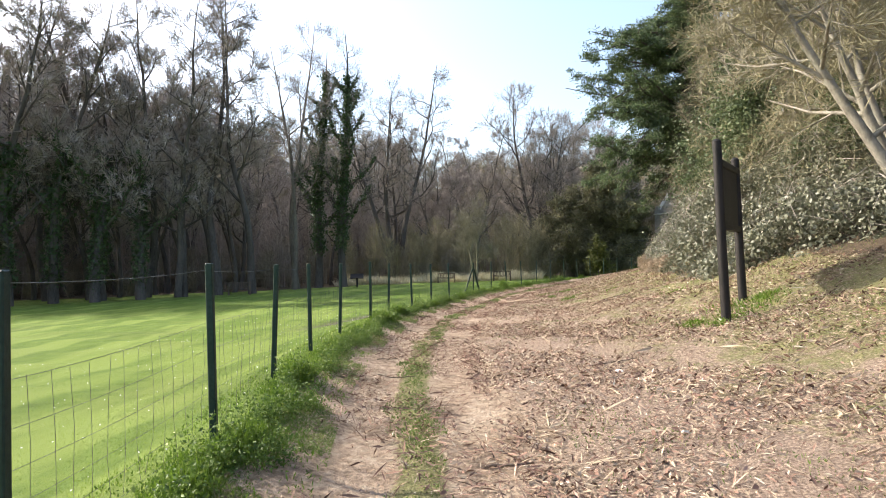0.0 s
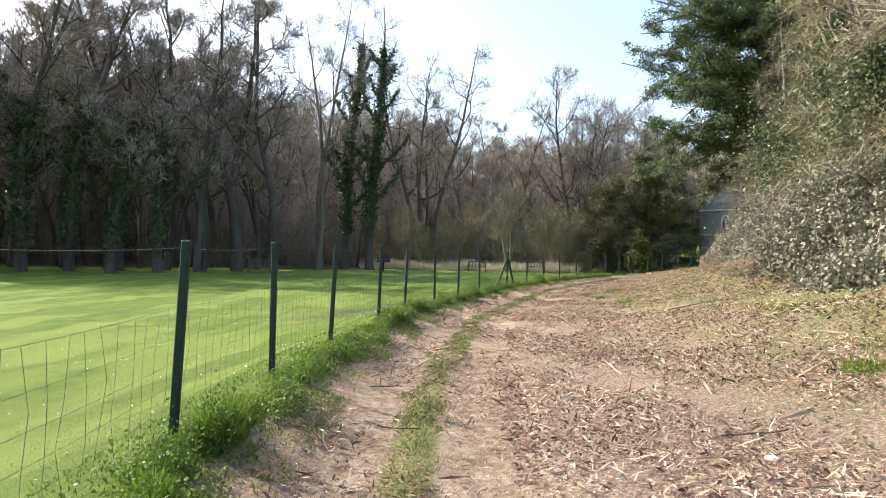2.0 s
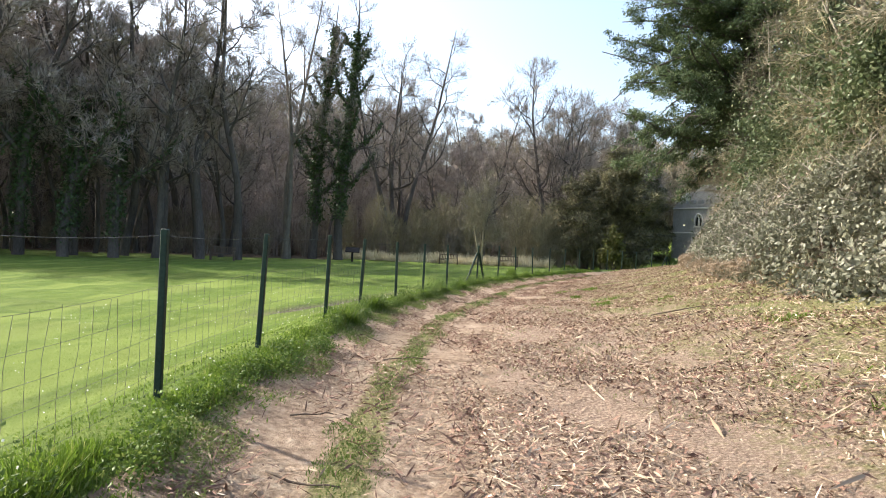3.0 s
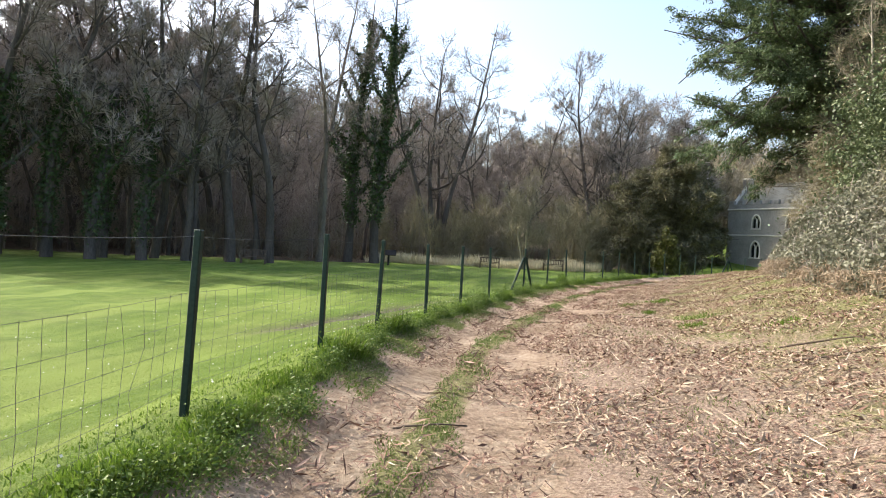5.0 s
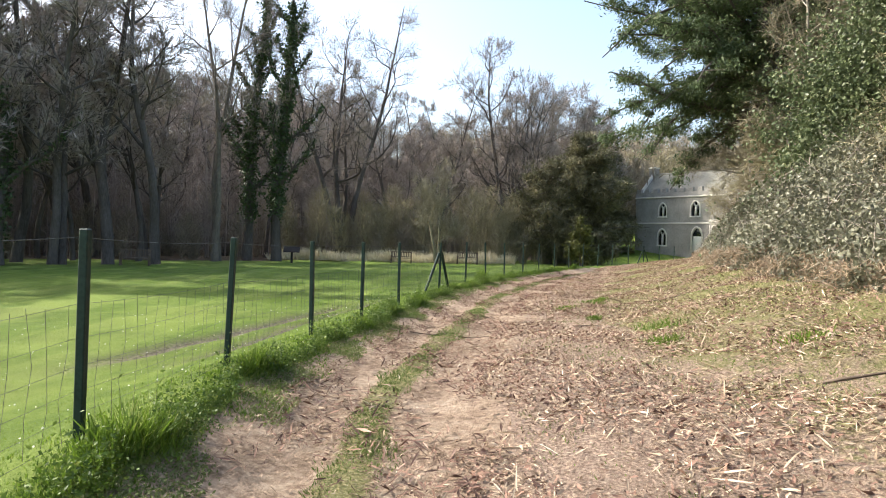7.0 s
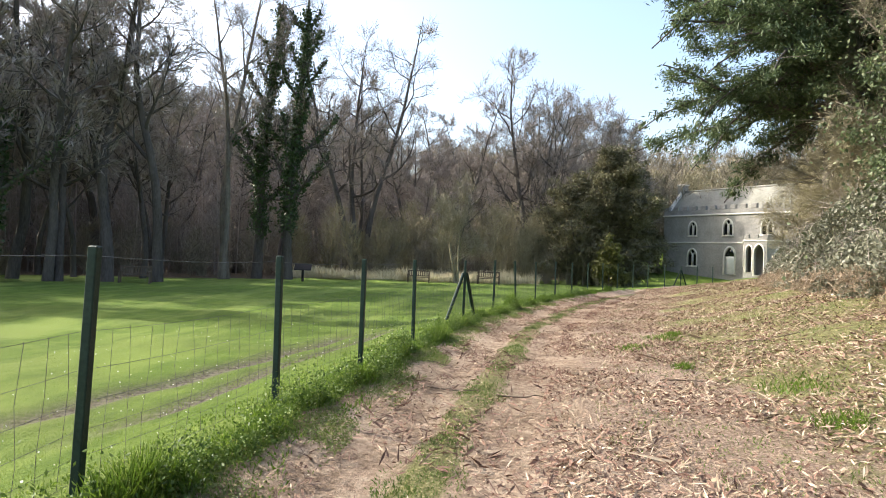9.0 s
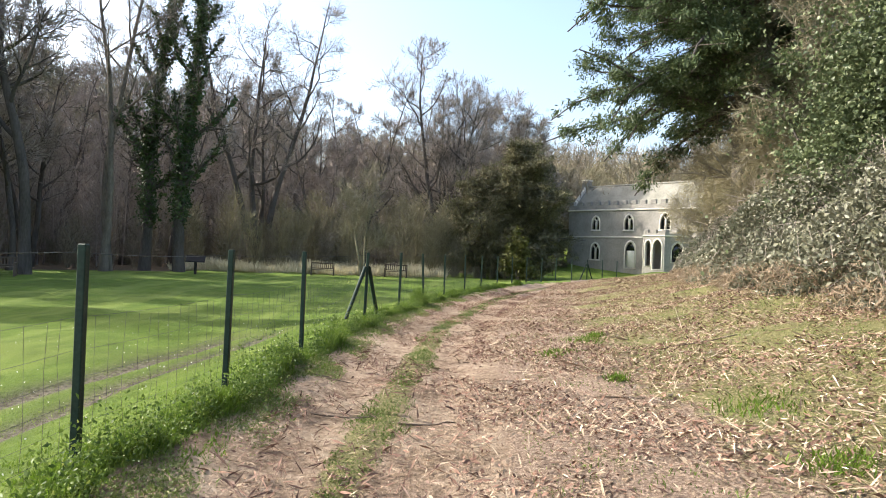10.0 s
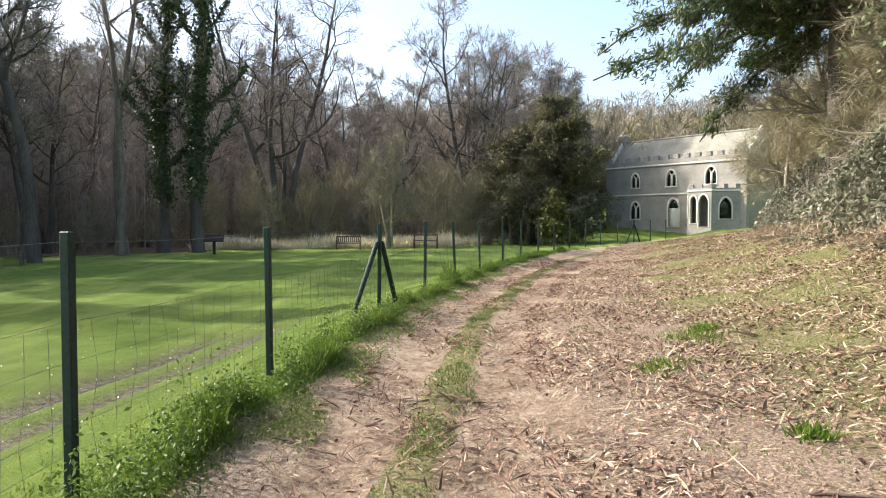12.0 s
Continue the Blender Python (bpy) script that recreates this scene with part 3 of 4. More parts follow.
def along(z):
    return np.array([m @ Vector((-0.045, 0, z)) for m in posts])


netting = thing("wire_netting", Matrix.Identity(4), "galvanised stock netting strung between the fence posts", "wire fence")
for z in (0.06, 0.18, 0.31, 0.45, 0.61, 0.80, 1.17):
    p = along(z)
    b2 = Buf()
    for a, b in zip(p[:-1], p[1:]):
        f = np.linspace(0, 1, 7)[:, None]
        line = a + (b - a) * f - np.array([0, 0, 0.02]) * (f * (1 - f) * 4)
        b2.prisms(line[:-1], line[1:], 0.0012 if z < 1 else 0.0022, 0.0012 if z < 1 else 0.0022, 4)
    part("line_wire", b2.mesh("line_wire", M_WIRE), netting, "top strand" if z > 1 else "")
lo, hi = along(0.06), along(0.80)
b2 = Buf()
for i in range(min(16, len(posts) - 1)):
    n = int(np.linalg.norm(lo[i + 1] - lo[i]) / 0.155)
    f = (np.arange(n) + 0.5)[:, None] / n
    sag = np.array([0, 0, 0.02]) * (f * (1 - f) * 4)
    a, b = lo[i] + (lo[i + 1] - lo[i]) * f - sag, hi[i] + (hi[i + 1] - hi[i]) * f - sag
    j = np.random.default_rng(i).normal(0, 0.012, (4, n, 3))
    steps = [a + (b - a) * g + q for g, q in zip((0.0, 0.3, 0.65, 1.0), j)]
    for q0, q1 in zip(steps[:-1], steps[1:]):
        b2.prisms(q0, q1, 0.0014, 0.0014, 3)
tagged(part("netting_mesh", b2.mesh("netting_mesh", M_WIRE), netting), kind="stuff")


# ---- notice board on two posts ----
def notice_board():
    a, b = Vector((2.44, 8.8)), Vector((2.98, 9.9))
    za = min(ground_at(*a), ground_at(*b))
    t = thing("notice_board", Matrix.Translation((*a, za)), "dark-stained timber notice board on two posts", "notice board")
    for p, top in ((a, 2.32), (b, 2.22)):
        g = ground_at(*p) - za
        buf = Buf()
        buf.prisms([[p.x - a.x, p.y - a.y, g - 0.3]], [[p.x - a.x - 0.03, p.y - a.y, 0.9]], 0.062, 0.06, 12)
        buf.prisms([[p.x - a.x - 0.03, p.y - a.y, 0.9]], [[p.x - a.x - 0.05, p.y - a.y, top]], 0.06, 0.057, 12)
        buf.prisms([[p.x - a.x - 0.05, p.y - a.y, top]], [[p.x - a.x - 0.05, p.y - a.y, top + 0.03]], 0.057, 0.02, 12)
        part("post", buf.mesh("post", M_DARKWOOD), t)
    d = b - a
    m = Matrix.Translation((-0.04, 0, 0)) @ Matrix.Rotation(math.atan2(d.y, d.x), 4, "Z")
    ln = d.length
    part("panel", bevelled("panel", (0.07, -0.02, 1.25), (ln - 0.07, 0.02, 2.0), M_DARKWOOD, 0.005, m), t)
    part("top_rail", bevelled("top_rail", (0.05, -0.045, 2.0), (ln - 0.05, 0.045, 2.09), M_DARKWOOD, 0.008, m), t)
    part("bottom_rail", bevelled("bottom_rail", (0.05, -0.045, 1.18), (ln - 0.05, 0.045, 1.26), M_DARKWOOD, 0.008, m), t)


notice_board()


# ---- benches and lectern on the lawn ----
def bench(x, y, turn, label):
    t = thing("bench", place(x, y, turn, 0.0), label, "bench", "benches on the lawn")
    for sx in (-0.8, 0.8):
        part("front_leg", bevelled("front_leg", (sx - 0.04, -0.28, -0.05), (sx + 0.04, -0.2, 0.62), M_WOOD, 0.006), t)
        part("back_leg", bevelled("back_leg", (sx - 0.04, 0.22, -0.05), (sx + 0.04, 0.3, 0.95), M_WOOD, 0.006), t)
        part("armrest", bevelled("armrest", (sx - 0.05, -0.32, 0.622), (sx + 0.05, 0.22, 0.67), M_WOOD, 0.006), t)
    for k in range(4):
        part("seat_slat", bevelled("seat_slat", (-0.76, -0.28 + k * 0.13, 0.42), (0.76, -0.17 + k * 0.13, 0.455), M_WOOD, 0.005), t)
    part("top_rail", bevelled("top_rail", (-0.759, 0.225, 0.87), (0.759, 0.275, 0.95), M_WOOD, 0.006), t)
    part("low_rail", bevelled("low_rail", (-0.759, 0.225, 0.5), (0.759, 0.275, 0.56), M_WOOD, 0.006), t)
    for k in range(11):
        sx = -0.7 + k * 0.14
        part("back_slat", bevelled("back_slat", (sx - 0.03, 0.235, 0.56), (sx + 0.03, 0.265, 0.87), M_WOOD, 0.004), t)


bench(-22.6, 48.5, 0.35, "weathered slatted timber bench before the trees")
bench(-8.2, 62.5, 0.1, "weathered timber bench on the lawn edge")
bench(-2.9, 63.2, -0.05, "weathered timber bench on the lawn edge")

lect = thing("lectern_sign", place(-15.5, 57.0, 0.2, 0.0), "dark sloping information lectern on a single post", "sign")
part("post", bevelled("post", (-0.08, -0.08, -0.1), (0.08, 0.08, 0.95), M_DARKWOOD, 0.01), lect)
part("panel", bevelled("panel", (-0.58, -0.36, 0.0), (0.58, 0.36, 0.07), M_DARKWOOD, 0.01, pose(0, 0, 0.98, 32, 0, 0)), lect)


# ---- conifers ----
def conifer(at, h, reach, boughs, sprays, mat, seed, label, first=0.22, droop=0.05, size=(0.16, 0.34), trunk=0.5, full=0.75, loose=0.2, clump=40):
    """A trunk with tiered boughs that carry flat sprays of needles."""
    r = np.random.default_rng(seed)
    t = thing("conifer", place(*at), label, "tree")
    segs, tips = [], []
    for i in range(10):
        a, b = h * i / 10 - 0.3, h * (i + 1) / 10 - 0.3
        segs.append((0.05 * math.sin(i), 0, a, 0.05 * math.sin(i + 1), 0, b, trunk * (1.02 - i / 10), trunk * (0.92 - i / 10), 0))
    for k in range(boughs):
        f = first + (0.97 - first) * (k + r.uniform(0, 1)) / boughs
        ang = k * 2.4 + r.uniform(-0.4, 0.4)
        ln = reach * (1 - ((f - first) / (1 - first)) ** (1 / full * 1.2)) * r.uniform(0.7, 1.08) + 0.5
        d = np.array([math.cos(ang), math.sin(ang), r.uniform(-0.25, 0.6)])
        p = np.array([0, 0, f * h])
        for i in range(6):
            d = unit(d + np.array([0, 0, -droop]) + r.normal(0, 0.15, 3))
            q = p + d * ln / 6
            w = 0.065 * (1 - i / 6) * min(1, ln / 4)
            segs.append((*p, *q, w + 0.012, w * 0.85 + 0.01, 1))
            if i:
                tips.append((*p, *q, ln))
                for sgn in (-1, 1):
                    side = unit(np.cross(d, (0, 0, 1)) * sgn + d * 0.7 + r.normal(0, 0.15, 3))
                    e = p + side * ln * 0.27 * r.uniform(0.6, 1.2) * (1.1 - i / 7)
                    segs.append((*p, *e, w * 0.5 + 0.008, 0.006, 2))
                    tips.append((*p, *e, ln))
                    tips.append((*p, *e, ln))
            p = q
    part("trunk", wood_mesh("trunk", np.array(segs), M_BARK), t)
    tips = np.array(tips)
    w = np.linalg.norm(tips[:, 3:6] - tips[:, :3], axis=1)
    tufts = max(sprays // clump, 1)
    s = tips[r.choice(len(tips), tufts, p=w / w.sum())]
    c = s[:, :3] + (s[:, 3:6] - s[:, :3]) * r.uniform(0.15, 1.12, (tufts, 1)) + r.normal(0, 0.6 * loose, (tufts, 3))
    pick = r.integers(0, tufts, sprays)
    s = s[pick]
    c = c[pick] + r.normal(0, 1, (sprays, 3)) * np.array([1.0, 1.0, 0.65]) * loose * r.uniform(0.7, 1.3, (tufts, 1))[pick]
    d = s[:, 3:6] - s[:, :3]
    d /= np.linalg.norm(d, axis=1, keepdims=True)
    d = d + r.normal(0, 0.75, (sprays, 3)) + np.array([0, 0, -0.35])
    d /= np.linalg.norm(d, axis=1, keepdims=True)
    side = np.cross(d, r.normal(0, 0.5, (sprays, 3)) + np.array([0, 0, 1.0]))
    side /= np.linalg.norm(side, axis=1, keepdims=True)
    ln = r.uniform(*size, (sprays, 1))
    b = Buf()
    b.cards(c, d * ln, side * ln * 0.25)
    part("foliage", b.mesh("foliage", mat), t, "dark green needles")
    return t


conifer((7.8, 33.0), 12.5, 5.6, 130, 250000, M_CEDAR, 61, "large dark green conifer with spreading drooping boughs", 0.33, 0.07, (0.05, 0.11), 0.38, 0.32, 0.15, 60)
# Unseen conifers left of view, added for the shade they cast on the lawn.
shade_conifer = conifer((-37.5, 37), 26, 4.6, 70, 9500, M_YEW, 67, "tall dark conifer left of view, added to shade the lawn", 0.12, 0.03, (0.25, 0.5), 0.4, 0.9)
for k, (x, y) in enumerate(((-45, 35.5), (-50, 38))):
    copy_thing(shade_conifer, place(x, y, 1.3 * (k + 1), 0.05, 0.9))
conifer((13.5, 31), 13, 6.0, 70, 40000, M_CEDAR, 62, "dark green conifer among the bank scrub", 0.2, 0.06, (0.12, 0.28), 0.45, 0.9)
conifer((7.6, 71), 12.2, 5.2, 100, 75000, M_YEW, 63, "dark broad yew beside the house", 0.04, -0.02, (0.10, 0.22), 0.4, 0.5, 0.3, 60)
conifer((13.0, 91.3), 13.4, 3.2, 120, 70000, M_YEW, 65, "dark yew close beside the house", 0.04, -0.02, (0.16, 0.34), 0.35, 0.45)
conifer((4.3, 70.2), 9.5, 4.5, 70, 38000, M_YEW, 64, "lower dark yew beside the lawn", 0.04, -0.02, (0.10, 0.22), 0.3, 0.5, 0.3, 60)


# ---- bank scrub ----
# Paler than M_IVY: sunlit tone and bright glints put into the leaf colours.
M_IVY_LIT = leafy("ivy_leaves_sunlit", (0.045, 0.065, 0.028), (0.125, 0.155, 0.072), (0.32, 0.34, 0.20), 0.42, 0.2)
M_BRACKEN = leafy("dry_bracken", (0.14, 0.10, 0.065), (0.33, 0.25, 0.17), (0.58, 0.49, 0.37), 0.85, 0.0)
def foot(y):
    """x of the foot of the scrub on the bank."""
    return np.interp(y, [2, 8, 10, 11.5, 13, 16, 20, 25, 30, 34, 37], [7.2, 6.0, 4.9, 3.8, 3.3, 3.2, 3.5, 4.1, 5.1, 6.3, 7.8])


def lumps(x, y, k=1.0):
    return 0.5 + 0.25 * np.sin(1.9 * k * x + 0.7) * np.sin(1.3 * k * y) + 0.25 * np.sin(0.9 * k * y + 1.1 * k * x + 1)


def thicket(name, count, y0, y1, depth, top, mat, label, size, seed, back=0.0, shell=0.55, wide=0.6, low=0.0):
    """A bushy mass of leaves along the bank: a lumpy shell with gaps."""
    r = np.random.default_rng(seed)
    n = int(count * 1.7)
    y = r.uniform(y0, y1, n)
    o = r.uniform(0, 1, n) ** 1.2 * depth
    x = foot(y) + back + o
    full = (0.35 + top * np.sqrt(np.clip(o / 1.3, 0, 1))) * (0.5 + lumps(x, y) * 0.95) * np.clip((y1 - y) / 2.0, 0.25, 1)
    u = 1 - np.abs(r.normal(0, shell, n)) / np.maximum(full, 0.3)
    z = height(x, y) + np.clip(u, low, 1.08) * full
    keep = lumps(x * 1.7, z * 1.9 + y * 1.6, 1.6) + r.normal(0, 0.16, n) > 0.42
    p = np.stack([x, y, z], 1)[keep][:count]
    return obj(name, leaf_mesh(name, p, mat, seed, size, wide, 0.3), label=label, category="thicket", kind="stuff")


thicket("bramble_thicket", 125000, 9, 35.5, 3.4, 0.98, M_BRAMBLE, "grey-green bramble thicket along the bank", (0.026, 0.056), 71)
thicket("ivy_scrub", 52000, 5, 32, 5.0, 1.9, M_IVY_LIT, "green ivy-grown scrub behind the brambles", (0.03, 0.06), 72, 1.6)
for count, y0, y1, sd in ((38000, 3, 24, 73), (16000, 28.6, 35, 77)):
    thicket("olive_scrub", count, y0, y1, 6, 2.6, M_OLIVE, "tangled olive-brown twigs of bank scrub", (0.12, 0.42), sd, 1.0, 1.0, 0.012)
thicket("pale_scrub", 12000, 3, 23.5, 5, 2.8, M_HAZEL, "pale sunlit twigs of bank scrub", (0.15, 0.5), 76, 1.6, 0.8, 0.010)
thicket("dead_bracken", 13000, 16, 34, 1.0, 0.17, M_BRACKEN, "dry tan bracken at the foot of the brambles", (0.03, 0.11), 74, -0.25, 0.16, 0.06)
thicket("bramble_canes", 4500, 9, 35, 2.6, 1.3, M_TWIG, "brown arching bramble stems", (0.12, 0.4), 75, -0.1, 0.5, 0.011)


def ivy_tree(at, h, reach, count, seed, label, lean=(0, 0)):
    segs = tree_segments(seed, h, 0.2, limbs=9, crown=0.25, lean=lean, spread=0.22, deepest=2, kids=(0, 4, 2))
    t = thing("ivy_clad_tree", place(*at), label, "tree")
    part("trunk", wood_mesh("trunk", segs, M_BARK), t)
    pts = np.vstack([round_segs(segs, count // 2, reach, seed, (0,), 0.2), round_segs(segs, count // 2, reach * 0.6, seed + 1, (1,), 0.5)])
    part("ivy", leaf_mesh("ivy", pts, M_IVY_LIT, seed, (0.032, 0.064), 0.7, 0.4), t, "glossy green ivy")


ivy_tree((7.5, 26.8), 3.9, 1.9, 75000, 81, "tree smothered in glossy ivy on the bank")
ivy_tree((8.0, 25.2), 6.8, 1.6, 20000, 82, "tree smothered in glossy ivy on the bank")
ivy_tree((5.6, 17.3), 3.6, 1.1, 13000, 83, "ivy-smothered stump among brambles")
ivy_tree((8.6, 20.5), 6.0, 1.3, 12000, 84, "ivy-clad tree behind the brambles")

hazels = [((6.7, 12.8), 9.5, 91, (-0.30, 0.02)), ((5.9, 10.6), 6.5, 92, (-0.45, 0.15)), ((8.2, 15.5), 9, 93, (-0.32, -0.05)), ((7.4, 19.2), 7.5, 94, (-0.35, 0.1)),
          ((9.2, 11.5), 10, 95, (-0.15, 0.0)), ((10.2, 23.2), 9, 96, (-0.2, 0.05)), ((9.2, 31.0), 7.0, 97, (-0.12, 0.0)), ((7.6, 30.6), 3.6, 98, (-0.10, 0.0)), ((10.5, 17.5), 11, 99, (-0.2, 0)),
          ((11.5, 28), 10, 90, (-0.3, 0)), ((8.9, 34.6), 8, 101, (-0.05, 0)), ((10.0, 33.0), 9, 102, (-0.1, -0.05)), ((8.3, 28.8), 7.5, 103, (-0.1, 0.1)),
          ((10.0, 39.5), 5.5, 104, (-0.05, 0)), ((11.4, 41.5), 6.5, 106, (0, 0)), ((10.9, 37.2), 5.5, 108, (-0.1, 0)), ((13.2, 44.5), 6.5, 110, (0, 0))]
for (x, y), h, sd, lean in hazels:
    bare_tree(sd, (x, y), h, 0.11, "leaning pale-stemmed bare shrub tree on the bank", 11000, M_BIRCH, M_HAZEL if sd % 2 else M_OLIVE, stems=3, limbs=9, crown=0.22, lean=lean,
              spread=0.40, up=0.03, wild=0.2, width=0.0055, length=(0.2, 0.6), group="bare shrubs of the bank", droop=0.25, kids=(0, 6, 5, 3))
yellow = thing("shrub", place(6.4, 64.6), "yellow-green evergreen shrub before the yew", "shrub")
ysegs = tree_segments(66, 4.0, 0.06, limbs=8, crown=0.1, stems=3, spread=0.4, deepest=2, kids=(0, 4, 3))
part("stems", wood_mesh("stems", ysegs, M_BARK), yellow)
part("foliage", leaf_mesh("foliage", round_segs(ysegs, 5000, 0.35, 66, (1, 2), 0.3), leafy("yellow_leaves", (0.06, 0.065, 0.018), (0.14, 0.14, 0.04), (0.27, 0.25, 0.08)), 66, (0.08, 0.16)), yellow)


# ---- grasses, chips and litter ----
M_STRIP = leafy("track_grass_blades", (0.07, 0.11, 0.022), (0.125, 0.175, 0.035), (0.28, 0.29, 0.12), 0.6, 0.25)
M_DRY = leafy("thin_dry_grass", (0.075, 0.115, 0.02), (0.15, 0.20, 0.04), (0.45, 0.40, 0.2), 0.6, 0.2)
def near_fence(r, n, s0, s1, y0, y1):
    """Random places between two distances from the fence line."""
    y = r.uniform(y0, y1, n)
    x0 = np.interp(y, FENCE[:, 1], FENCE[:, 0])
    s = r.uniform(s0, s1, n)
    slope = np.interp(y, FENCE[1:, 1], np.diff(FENCE[:, 0]) / np.diff(FENCE[:, 1]))
    return x0 + s * np.sqrt(1 + slope ** 2), y, s


def blades(name, x, y, tall, wide, mat, label, seed, lean=0.45, category="grass"):
    r = np.random.default_rng(seed)
    n = len(x)
    base = np.stack([x, y, height(x, y) - 0.01], 1)
    d = r.normal(0, lean, (n, 3))
    d[:, 2] = 1
    d /= np.linalg.norm(d, axis=1, keepdims=True)
    side = np.cross(d, r.normal(0, 1, (n, 3)))
    side /= np.linalg.norm(side, axis=1, keepdims=True)
    ln = tall[:, None] * 0.5
    b = Buf()
    b.cards(base + d * ln, d * ln, side * wide * r.uniform(0.6, 1.3, (n, 1)))
    return obj(name, b.mesh(name, mat), label=label, category=category, kind="stuff")


r = np.random.default_rng(17)
x, y, s = near_fence(r, 230000, -0.45, 0.5, -1.5, 44)
clump = lumps(x * 2.3, y * 1.9, 1.3) * lumps(y, x, 2.7) * 2
s = s + verge_shift(y)
keep = r.uniform(0, 1, len(x)) < 0.12 + 0.88 * np.exp(-((s - 0.2) / 0.13) ** 2)
x, y, s, clump = x[keep], y[keep], s[keep], clump[keep]
tall = (0.03 + 0.20 * clump ** 1.6 * np.exp(-((s - 0.22) / 0.14) ** 2)) * r.uniform(0.6, 1.3, len(x))
blades("verge_grass", x, y, tall, 0.0055, M_GRASS, "lush green tussocks along the fence verge", 18)

rows = []
yc = -1.0
while yc < 40:
    yc += r.uniform(0.3, 0.95)
    rad, tallness = r.uniform(0.07, 0.17), r.uniform(0.08, 0.26)
    xf = float(np.interp(yc, FENCE[:, 1], FENCE[:, 0])) + 0.26 - float(verge_shift(np.array(yc))) + r.uniform(-0.06, 0.2 if yc < 14 else 0.08)
    n = int(1300 * rad / 0.2 * (1 if yc < 26 else 0.5))
    d = r.normal(0, 1, (n, 3)) * np.array([rad * 0.42, rad * 1.4, tallness * 0.7])
    d[:, 2] = np.abs(d[:, 2]) * np.exp(-(d[:, 0] / rad) ** 2 * 0.5)
    d[:, 0] += np.abs(r.normal(0, 0.05, n)) * (r.uniform(0, 1, n) < 0.4)
    px, py = xf + d[:, 0], yc + d[:, 1]
    inside = px > np.interp(py, FENCE[:, 1], FENCE[:, 0]) + 0.1
    px, py, d = px[inside], py[inside], d[inside]
    rows.append(np.stack([px, py, height(px, py) + d[:, 2]], 1))
pts = np.concatenate(rows)
M_WEED = leafy("weed_leaves", (0.045, 0.085, 0.015), (0.12, 0.185, 0.032), (0.26, 0.31, 0.08), 0.5, 0.3)
obj("verge_weeds", leaf_mesh("verge_weeds", pts, M_WEED, 19, (0.008, 0.02), 0.5), label="leafy green weeds and nettles on the verge", category="weeds", kind="stuff")

x, y, s = near_fence(r, 110000, 0.28, 0.8, -1.5, 34)
keep = lumps(x * 2.6, y * 2.1, 1.5) + r.normal(0, 0.1, len(x)) > 0.34 + 0.8 * (s - 0.36)
x, y = x[keep], y[keep]
pts = np.stack([x, y, height(x, y) + np.abs(r.normal(0, 0.012, len(x)))], 1)
M_LOW = leafy("low_weed_leaves", (0.11, 0.14, 0.04), (0.22, 0.25, 0.085), (0.34, 0.35, 0.17), 0.55, 0.3)
obj("edge_weeds", leaf_mesh("edge_weeds", pts, M_LOW, 25, (0.007, 0.017), 0.45), label="low greyish weeds along the track edge", category="weeds", kind="stuff")

x, y, s = near_fence(r, 170000, -7, -0.2, -1, 30)
keep = r.uniform(0, 1, len(x)) < 0.6 * np.exp(s / 3.5)
x, y = x[keep], y[keep]
blades("lawn_grass", x, y, r.uniform(0.015, 0.04, len(x)), 0.0022, M_LAWN_BLADE, "short mown lawn grass", 20, 0.6)

x, y, s = near_fence(r, 700, -7, 0.1, 1, 30)
M_DAISY = leafy("small_flowers", (0.75, 0.74, 0.62), (0.8, 0.8, 0.75), (0.75, 0.65, 0.1), 0.7, 0.2)
pts = np.stack([x, y, height(x, y) + r.uniform(0.03, 0.07, len(x))], 1)
obj("lawn_flowers", leaf_mesh("lawn_flowers", pts, M_DAISY, 26, (0.006, 0.012), 0.9), label="tiny white and yellow flowers in the lawn", category="flowers", kind="stuff")

x, y, s = near_fence(r, 70000, 1.15, 1.75, -1, 40)
keep = (np.abs(s - 1.45) < 0.2 + 0.08 * np.sin(y * 2.3) + 0.05 * np.sin(y * 7.1)) & (lumps(x * 3, y * 2.2, 1.7) + r.normal(0, 0.1, len(x)) > 0.36)
x, y = x[keep], y[keep]
blades("track_grass", x, y, r.uniform(0.015, 0.05, len(x)), 0.004, M_STRIP, "grass strip between the wheel tracks", 21, 0.7)

x, y, s = near_fence(r, 15000, 0.42, 0.8, -1, 40)
keep = lumps(x * 3.1, y * 2.6, 1.5) + r.normal(0, 0.12, len(x)) > 0.45 + (s - 0.42)
x, y = x[keep], y[keep]
blades("edge_grass", x, y, r.uniform(0.02, 0.08, len(x)), 0.005, M_GRASS, "scruffy low grass at the track edge", 22, 0.8)

x, y, s = near_fence(r, 120000, 2.6, 8.0, 0, 40)
keep = lumps(x * 1.3, y * 1.1, 1.1) * 0.6 + lumps(x * 3.3, y * 2.9, 1.6) * 0.4 + r.normal(0, 0.06, len(x)) > 0.60 - 0.10 * ease(y, 11, 22) - 0.04 * ease(s, 4, 6)
x, y = x[keep], y[keep]
blades("bank_grass", x, y, r.uniform(0.015, 0.05, len(x)), 0.004, M_DRY, "thin patchy grass among the chips", 23, 0.8)


